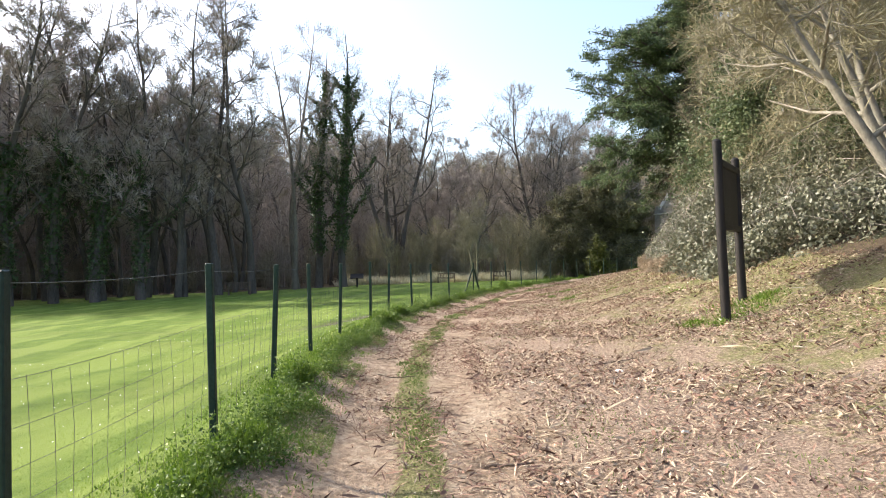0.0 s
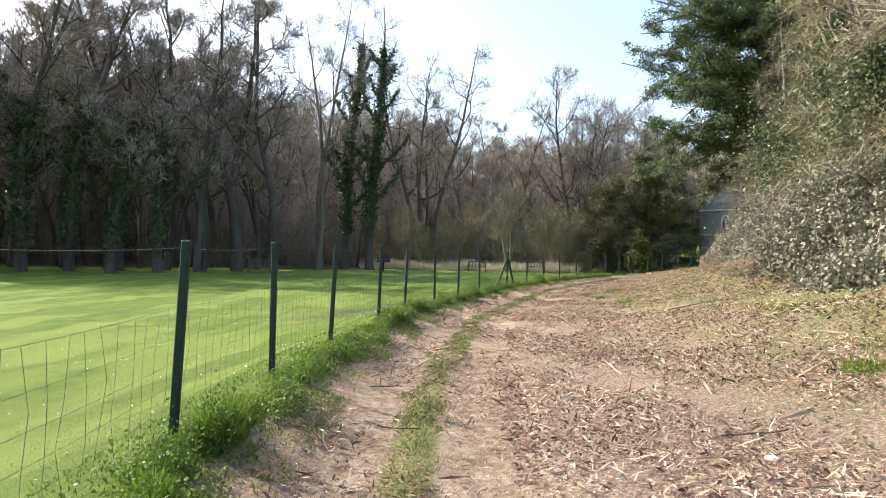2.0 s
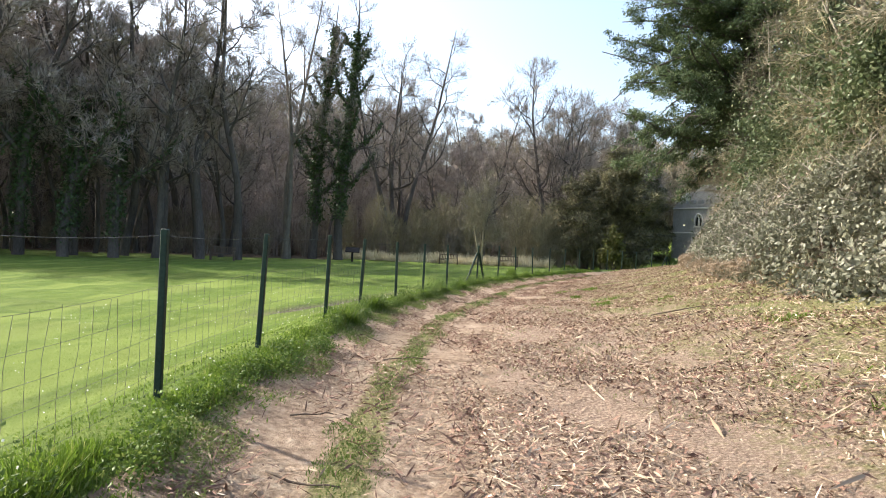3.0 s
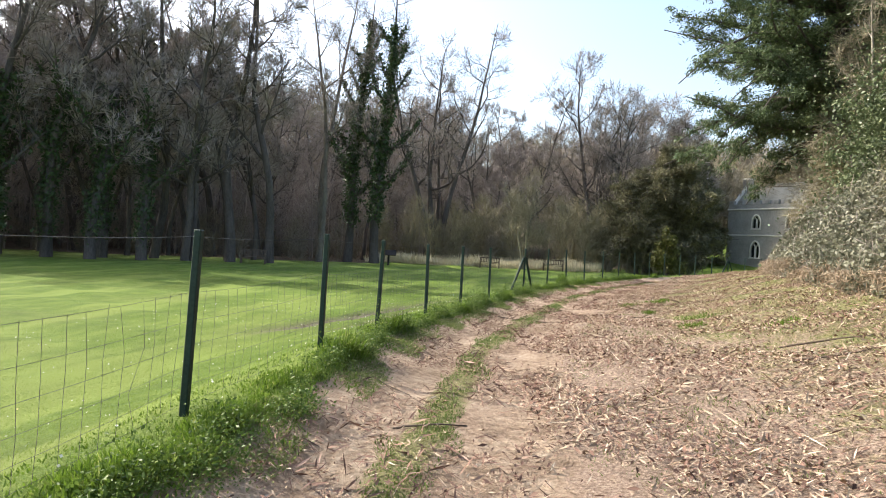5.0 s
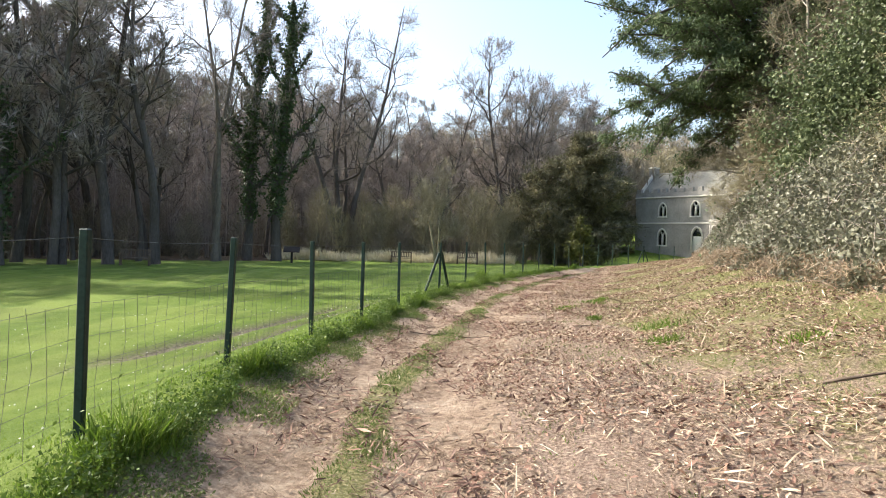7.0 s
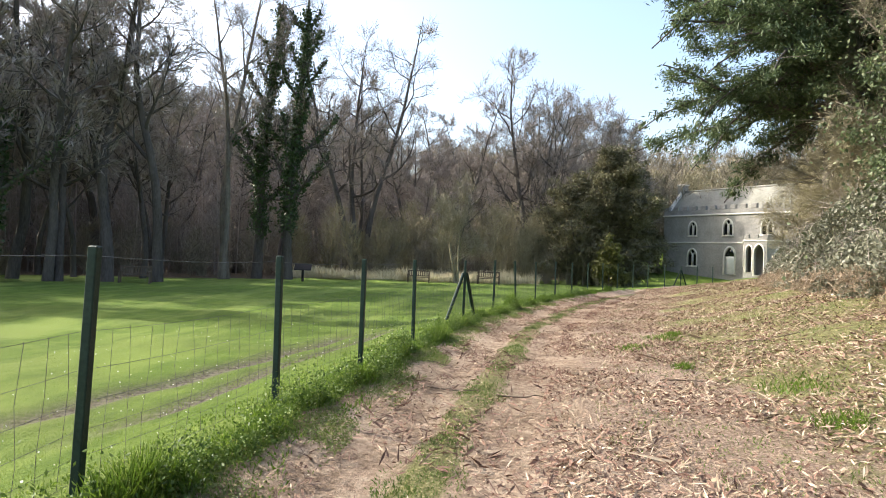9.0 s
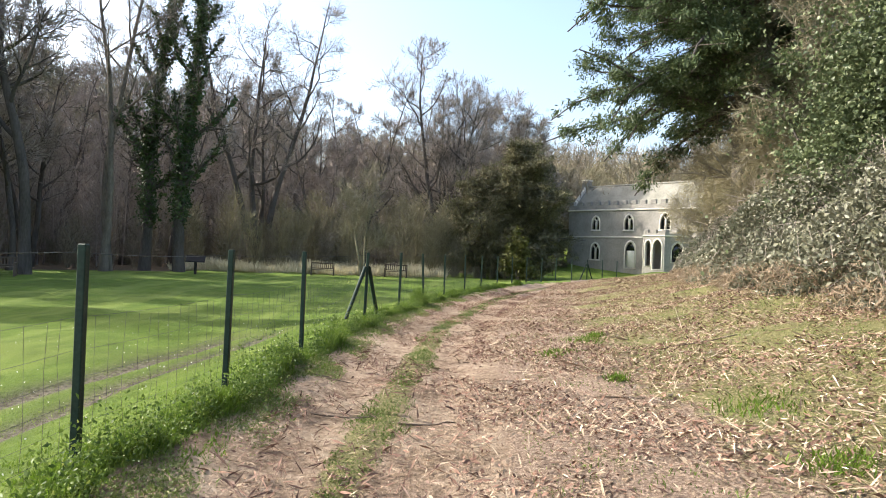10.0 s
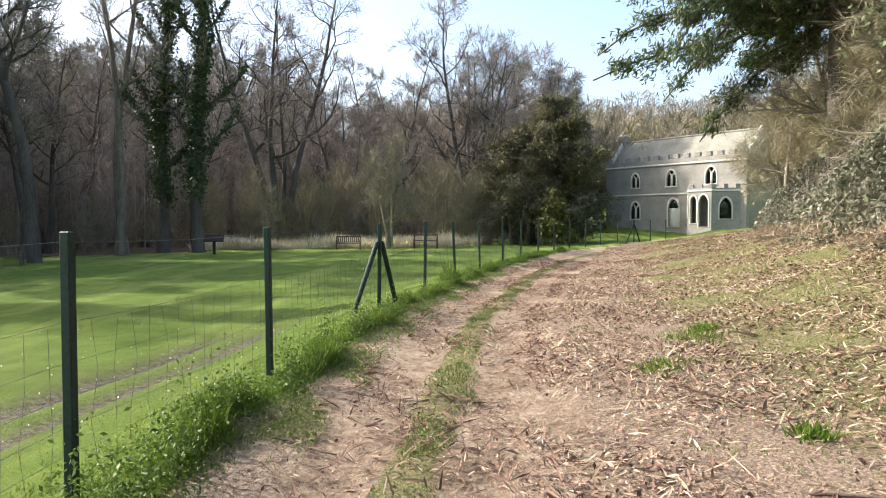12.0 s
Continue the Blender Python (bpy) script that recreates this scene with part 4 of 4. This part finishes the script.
centres = np.array([(2.3, 8.7), (2.55, 9.0), (2.75, 9.7), (2.1, 9.1), (1.05, 24.0), (1.3, 24.3), (0.35, 22.8), (1.25, 19.5), (0.95, 18.0), (2.6, 12.6), (0.6, 21.0), (1.9, 16.6), (2.9, 9.3), (3.2, 9.6)])
pick = r.integers(0, len(centres), 3600)
spot = centres[pick] + r.normal(0, 0.11, (3600, 2)) * (0.5 + (pick[:, None] * 7 % 5) / 3)
blades("green_tufts", spot[:, 0], spot[:, 1], r.uniform(0.03, 0.12, 3600), 0.006, M_GRASS, "bright green tufts among the chips", 24, 0.6)


def litter(name, n, s0, s1, ln, wd, mat, label, seed, bias=1.0, patch=0.0, far=40):
    r = np.random.default_rng(seed)
    x, y, s = near_fence(r, n, s0, s1, 0.5, far)
    if patch:
        keep = lumps(x * 1.6, y * 1.4, 1.3) + r.normal(0, 0.15, n) > patch
        x, y = x[keep], y[keep]
    n = len(x)
    a = r.normal(0, 1, n) * bias + r.choice([0.2, 1.8], n)
    d = np.stack([np.cos(a), np.sin(a), r.normal(0, 0.4, n)], 1)
    side = np.stack([-np.sin(a), np.cos(a), r.normal(0, 0.6, n)], 1)
    k = (r.uniform(0, 1, (n, 1)) ** 2.2 * (ln[1] - ln[0]) + ln[0]) * 0.5
    b = Buf()
    b.cards(np.stack([x, y, height(x, y) + r.uniform(0.008, 0.04, n)], 1), d * k, side * r.uniform(*wd, (n, 1)))
    return obj(name, b.mesh(name, mat), label=label, category="litter", kind="stuff")


M_CHIP = leafy("dark_chips", (0.08, 0.045, 0.032), (0.25, 0.15, 0.108), (0.48, 0.33, 0.25), 0.85, 0.0)
litter("wood_chips", 125000, 2.3, 7.6, (0.015, 0.14), (0.003, 0.0072), M_STRAW, "pale wood chips and dead stalks", 31, 3, 0.34)
litter("brown_litter", 130000, 2.1, 7.6, (0.02, 0.10), (0.004, 0.012), M_CHIP, "brown leaf and bark litter", 32, 3, 0.36)
litter("track_straw", 14000, 0.6, 2.4, (0.01, 0.10), (0.002, 0.005), M_STRAW, "pale straw bits on the wheel tracks", 35, 3, 0.35)
litter("track_litter", 28000, 0.6, 2.4, (0.02, 0.2), (0.003, 0.008), M_CHIP, "twigs and bark on the wheel tracks", 33, 1.6, 0.42)
litter("straw_stalks", 1000, 2.4, 7.8, (0.2, 0.7), (0.004, 0.009), M_STRAW, "long bleached dead stalks", 34, 0.9)

def stick(x, y, ln, turn, thick, seed):
    r = np.random.default_rng(seed)
    k = np.linspace(-0.5, 0.5, 7)
    px, py = x + k * ln * math.cos(turn), y + k * ln * math.sin(turn) + np.cumsum(r.normal(0, 0.012, 7))
    p = np.stack([px, py, height(px, py) + thick * 0.8 + np.abs(r.normal(0, 0.006, 7))], 1) - np.array([x, y, ground_at(x, y)])
    b, ang = Buf(), np.arange(6) * math.pi / 3
    across = np.array([-math.sin(turn), math.cos(turn), 0])
    ringed = [q + thick * w * (np.cos(ang)[:, None] * across + np.sin(ang)[:, None] * np.array([0, 0, 1.0])) for q, w in zip(p, np.linspace(1, 0.5, 7))]
    b.add(np.concatenate(ringed), [(6 * i + j, 6 * i + (j + 1) % 6, 6 * i + 6 + (j + 1) % 6, 6 * i + 6 + j) for i in range(6) for j in range(6)] + [(3, 2, 1, 0), (5, 4, 3, 0), (36, 37, 38, 39), (36, 39, 40, 41)])
    obj("fallen_stick", b.mesh("fallen_stick", M_WOOD), None, Matrix.Translation((x, y, ground_at(x, y))), "thin brown fallen stick on the ground", "stick", "fallen sticks")


for k, (x, y, ln, turn, th) in enumerate(((-2.05, 19.9, 0.55, 0.05, 0.010), (-1.35, 19.8, 0.5, 0.3, 0.011), (-1.9, 12.1, 0.6, 0.5, 0.010), (-1.7, 8.0, 0.5, -0.2, 0.009), (-0.2, 4.6, 0.35, 0.1, 0.011),
                                          (1.9, 15.2, 0.9, -0.3, 0.013), (1.6, 14.2, 0.7, -0.15, 0.014), (0.9, 7.8, 0.5, 0.1, 0.009), (2.0, 22.2, 0.8, -0.2, 0.012), (-2.3, 21.3, 0.45, -0.3, 0.008),
                                          (-2.5, 13.1, 0.5, -0.6, 0.008), (0.4, 20.2, 0.45, -0.5, 0.009), (-2.1, 9.3, 0.4, 0.9, 0.008), (1.2, 11.0, 0.45, 0.6, 0.010))):
    stick(x, y, ln, turn, th, 300 + k)

xx, yy = r.uniform(-20, 1, 26000), r.uniform(64.5, 73, 26000)
M_BLEACHED = leafy("bleached_grass", (0.45, 0.39, 0.25), (0.66, 0.60, 0.42), (0.8, 0.75, 0.58), 0.8, 0.2)
keep = lumps(xx * 0.5, yy * 0.7) + r.normal(0, 0.12, len(xx)) > 0.34
xx, yy = xx[keep], yy[keep]
blades("dead_grass", xx, yy, r.uniform(0.4, 1.0, len(xx)) * (0.5 + lumps(xx * 0.8, yy)), 0.03, M_BLEACHED, "bleached tall dead grass beyond the lawn", 41, 0.5)


def pebble(x, y, size, mat, label):
    bm = bmesh.new()
    bmesh.ops.create_icosphere(bm, subdivisions=2, radius=size)
    for v in bm.verts:
        v.co = Vector((v.co.x * 1.3, v.co.y * 0.9, v.co.z * 0.6)) * (1 + 0.25 * noise.noise(v.co * 25))
    me = bpy.data.meshes.new("stone")
    bm.to_mesh(me)
    bm.free()
    me.materials.append(mat)
    obj("stone", me, None, Matrix.Translation((x, y, ground_at(x, y) + size * 0.3)), label, "stone")


M_WHITE = mottled("chalky_stone", (0.62, 0.60, 0.58), (0.8, 0.79, 0.77), 8, 60, 0.85, 0.002)
pebble(0.9, 7.33, 0.035, M_WHITE, "small white stone lying among chips")
pebble(1.05, 4.88, 0.03, M_TRIM, "small pale stone lying among chips")


# ---- the house ----
def arch(x0, x1, z0, z1, n=7):
    """Outline of a pointed-arch opening, anticlockwise from the lower left corner."""
    w = x1 - x0
    spring = max(z1 - w * 0.87, z0 + 0.1)
    rise = z1 - spring
    right = [(x1 - w * (1 - math.cos(a)), spring + rise * math.sin(a) / math.sin(math.pi / 3)) for a in np.linspace(0, math.pi / 3, n)]
    left = [(x0 + x1 - px, pz) for px, pz in right[-2::-1]]
    return [(x0, z0), (x1, z0)] + right + left


def wall_mesh(name, length, z0, z1, thick, holes, mat):
    """A wall in the plane y = 0 that goes back by thick, with openings right through it."""
    bm = bmesh.new()
    edges = []
    for loop in [[(0, z0), (length, z0), (length, z1), (0, z1)]] + holes:
        vs = [bm.verts.new((px, 0, pz)) for px, pz in loop]
        edges += [bm.edges.new((a, b)) for a, b in zip(vs, vs[1:] + vs[:1])]
    bmesh.ops.triangle_fill(bm, use_beauty=True, use_dissolve=False, edges=edges)
    out = bmesh.ops.extrude_face_region(bm, geom=bm.faces[:])
    bmesh.ops.translate(bm, vec=(0, thick, 0), verts=[v for v in out["geom"] if isinstance(v, bmesh.types.BMVert)])
    bmesh.ops.recalc_face_normals(bm, faces=bm.faces)
    me = bpy.data.meshes.new(name)
    bm.to_mesh(me)
    bm.free()
    me.materials.append(mat)
    return me


def surround_mesh(name, hole, wide, y0, y1, mat):
    """A moulded band that follows an opening's outline."""
    cx, cz = sum(p[0] for p in hole) / len(hole), sum(p[1] for p in hole) / len(hole)
    outer = [(px + wide * (1 if px > cx else -1) * (0.35 if abs(px - cx) < 0.1 else 1), pz + wide * (1.2 if pz > cz else -0.6)) for px, pz in hole]
    b, n = Buf(), len(hole)
    v = [(px, y, pz) for loop, y in ((hole, y0), (outer, y0), (hole, y1), (outer, y1)) for px, pz in loop]
    q = []
    for i in range(n):
        j = (i + 1) % n
        q += [(i, j, n + j, n + i), (n + i, n + j, 3 * n + j, 3 * n + i), (j, i, 2 * n + i, 2 * n + j)]
    b.add(v, q)
    return b.mesh(name, mat)


def pane_mesh(name, hole, y, mat):
    b = Buf()
    n = len(hole)
    b.add([(px, y, pz) for px, pz in hole] + [(px, y + 0.02, pz) for px, pz in hole] + [(sum(p[0] for p in hole) / n, y, sum(p[1] for p in hole) / n)],
          tris=[(i, (i + 1) % n, 2 * n) for i in range(n)], quads=[(i, i + n, (i + 1) % n + n, (i + 1) % n) for i in range(n)])
    return b.mesh(name, mat)


def gothic_window(parent, hole, m=None):
    x0, x1, z0, z1 = min(p[0] for p in hole), max(p[0] for p in hole), min(p[1] for p in hole), max(p[1] for p in hole)
    w = part("window", surround_mesh("window", hole, 0.13, -0.05, 0.12, M_TRIM), parent, "pale stone pointed-arch surround", m)
    part("pane", pane_mesh("pane", hole, 0.2, M_GLASS), w, "dark leaded glass")
    mid = (x0 + x1) / 2
    b = Buf()
    b.box((mid - 0.09, 0.03, z0), (mid + 0.09, 0.22, z0 + (z1 - z0) * 0.62))
    part("mullion", b.mesh("mullion", M_TRIM), w)
    for x, s in ((mid, -1), (mid, 1)):
        b = Buf()
        top = z0 + (z1 - z0) * 0.6
        b.prisms([[mid, 0.13, top]], [[mid + s * (x1 - x0) * 0.27, 0.13, top + (z1 - z0) * 0.26]], 0.09, 0.07, 4)
        part("tracery_bar", b.mesh("tracery_bar", M_TRIM), w)
    b = Buf()
    b.box((x0 - 0.18, -0.11, z0 - 0.16), (x1 + 0.18, 0.1, z0 - 0.08))
    part("sill", b.mesh("sill", M_TRIM), w)


M_GLASS, gn, gl, gb = material("dark_window_glass", 0.08)
gb.inputs["Base Color"].default_value = (0.012, 0.014, 0.016, 1)
gb.inputs["Specular IOR Level"].default_value = 0.6
M_DOOR = mottled("white_painted_door", (0.72, 0.71, 0.67), (0.84, 0.83, 0.80), 1.5, 10, 0.5, 0.004)


def merlons(parent, length, z, m, wide=0.62, gap=0.5, h=0.5, thick=0.4):
    n = int((length + gap) / (wide + gap))
    pitch = (length - wide) / max(n - 1, 1)
    me = bevelled("merlon", (0, 0.02, 0), (wide, thick, h), M_STONE, 0.03)
    for k in range(n):
        part("merlon", me, parent, "", m @ Matrix.Translation((k * pitch, 0, z)))


def house():
    wdt, dep, eave, ridge = 16.4, 5.6, 6.45, 9.3
    turn = math.atan2(-0.786, 0.618)
    base = Matrix.Translation((16.73, 92.53, 0.42)) @ Matrix.Rotation(turn, 4, "Z")
    t = thing("house", base, "grey stone gothic house with battlements and mossy roof", "house")
    ups = [arch(3.45, 4.45, 4.2, 5.7), arch(7.8, 8.9, 4.2, 5.85), arch(12.2, 13.35, 4.25, 5.95)]
    lows = [arch(3.4, 4.55, 0.8, 2.65)]
    door = arch(8.05, 9.25, 0.0, 2.85)
    part("front_wall", wall_mesh("front_wall", wdt, -2.2, 7.0, 0.5, ups + lows + [[(a, max(b, 0.02)) for a, b in door]], M_STONE), t)
    for side, x in ((0, 0.0), (1, wdt)):
        bm_loop = [(0.5, -2.2), (dep, -2.2), (dep, eave), (dep / 2 + 0.25, ridge + 0.25), (0.5, eave + 0.3)]
        b = Buf()
        x0, x1 = (0.0, 0.45) if side == 0 else (wdt - 0.45, wdt)
        b.add([(xx, yy, zz) for xx in (x0, x1) for yy, zz in bm_loop], quads=[(i, (i + 1) % 5, (i + 1) % 5 + 5, i + 5) for i in range(5)],
              tris=[(0, 2, 1), (0, 3, 2), (0, 4, 3), (5, 6, 7), (5, 7, 8), (5, 8, 9)])
        part("gable_wall", b.mesh("gable_wall", M_STONE), t)
    part("back_wall", wall_mesh("back_wall", wdt - 0.9, -0.6, eave, 0.5, [], M_STONE), t, "", Matrix.Translation((0.45, dep - 0.5, 0)))
    for k, (ya, yb) in enumerate(((0.55, dep / 2 + 0.25), (dep - 0.05, dep / 2 + 0.25))):
        n = 22
        for i in range(1):
            b = Buf()
            f = np.arange(n) / n
            rows = []
            for j in range(n):
                y0, y1 = ya + (yb - ya) * f[j], ya + (yb - ya) * (f[j] + 1 / n)
                z0, z1 = eave + 0.2 + (ridge - eave) * f[j], eave + 0.2 + (ridge - eave) * (f[j] + 1 / n)
                rows += [(y0, z0 + 0.06), (y1, z1)]
            b.add([(xx, yy, zz) for yy, zz in rows for xx in (0.46, wdt - 0.46)], [(2 * j, 2 * j + 1, 2 * j + 3, 2 * j + 2) for j in range(len(rows) - 1)])
            part("roof", b.mesh("roof", M_ROOF), t, "lichened stone slates")
    part("ridge_tiles", bevelled("ridge_tiles", (0.3, dep / 2 + 0.1, ridge + 0.16), (wdt - 0.3, dep / 2 + 0.4, ridge + 0.36), M_ROOF, 0.06), t)
    for x in (0.2, wdt - 0.2):
        for s in (-1, 1):
            b = Buf()
            b.prisms([[x, dep / 2 + 0.25 + s * (dep / 2 - 0.1), eave + 0.35]], [[x, dep / 2 + 0.25, ridge + 0.4]], 0.26, 0.26, 4)
            part("coping", b.mesh("coping", M_TRIM), t)
    chim = part("chimney", bevelled("chimney", (-0.25, dep / 2 - 0.25, ridge), (0.55, dep / 2 + 0.75, ridge + 1.0), M_STONE, 0.03), t)
    part("cap", bevelled("cap", (-0.32, dep / 2 - 0.32, ridge + 1.002), (0.62, dep / 2 + 0.82, ridge + 1.14), M_TRIM, 0.02), chim)
    merlons(t, wdt - 0.1, 7.0, Matrix.Translation((0.05, 0, 0)))
    for z, d in ((3.28, 0.10), (6.35, 0.14)):
        part("string_course", bevelled("string_course", (-0.06, -d, z), (wdt + 0.06, -0.001, z + 0.17), M_TRIM, 0.03), t, "pale stone band")
    for hole in ups + lows:
        gothic_window(t, hole)
    d = part("door", pane_mesh("door", [(a, min(b, 2.05)) for a, b in door], 0.14, M_DOOR), t, "white painted door")
    part("door_surround", surround_mesh("door_surround", door, 0.16, -0.06, 0.12, M_TRIM), t)
    fan = arch(8.05, 9.25, 1.9, 2.85)
    part("fanlight", pane_mesh("fanlight", fan, 0.12, M_GLASS), t)
    # the porch: a canted bay with open arches
    corners = [(10.2, 0.0), (11.6, -2.0), (14.0, -2.0), (15.8, 0.0)]
    porch_holes = [[arch(0.7, 1.7, 0.9, 2.9)], [arch(0.22, 0.85, 0.35, 3.0), arch(1.1, 2.1, 0.02, 3.1)], [arch(0.75, 1.9, 0.8, 2.8)]]
    for k in range(3):
        (xa, ya), (xb, yb) = corners[k], corners[k + 1]
        ln = math.hypot(xb - xa, yb - ya)
        m = Matrix.Translation((xa, ya, 0)) @ Matrix.Rotation(math.atan2(yb - ya, xb - xa), 4, "Z")
        part("porch_wall", wall_mesh("porch_wall", ln, -2.2, 3.75, 0.3, porch_holes[k], M_STONE), t, "", m)
        part("porch_band", bevelled("porch_band", (-0.03, -0.08, 3.42), (ln + 0.03, -0.002, 3.56), M_TRIM, 0.02), t, "", m)
        merlons(t, ln - 0.06, 3.75, m @ Matrix.Translation((0.03, 0, 0)), 0.42, 0.36, 0.38, 0.28)
        for h in porch_holes[k]:
            part("porch_surround", surround_mesh("porch_surround", h, 0.12, -0.05, 0.1, M_TRIM), t, "", m)
            if k != 1:
                part("porch_pane", pane_mesh("porch_pane", h, 0.2, M_GLASS), t, "", m)
    b = Buf()
    b.add([(x, y + 0.2, 3.6) for x, y in corners] + [(x, y + 0.2, 3.7) for x, y in corners], [(0, 3, 2, 1), (4, 5, 6, 7), (0, 1, 5, 4), (1, 2, 6, 5), (2, 3, 7, 6)])
    part("porch_roof", b.mesh("porch_roof", M_ROOF), t)


house()
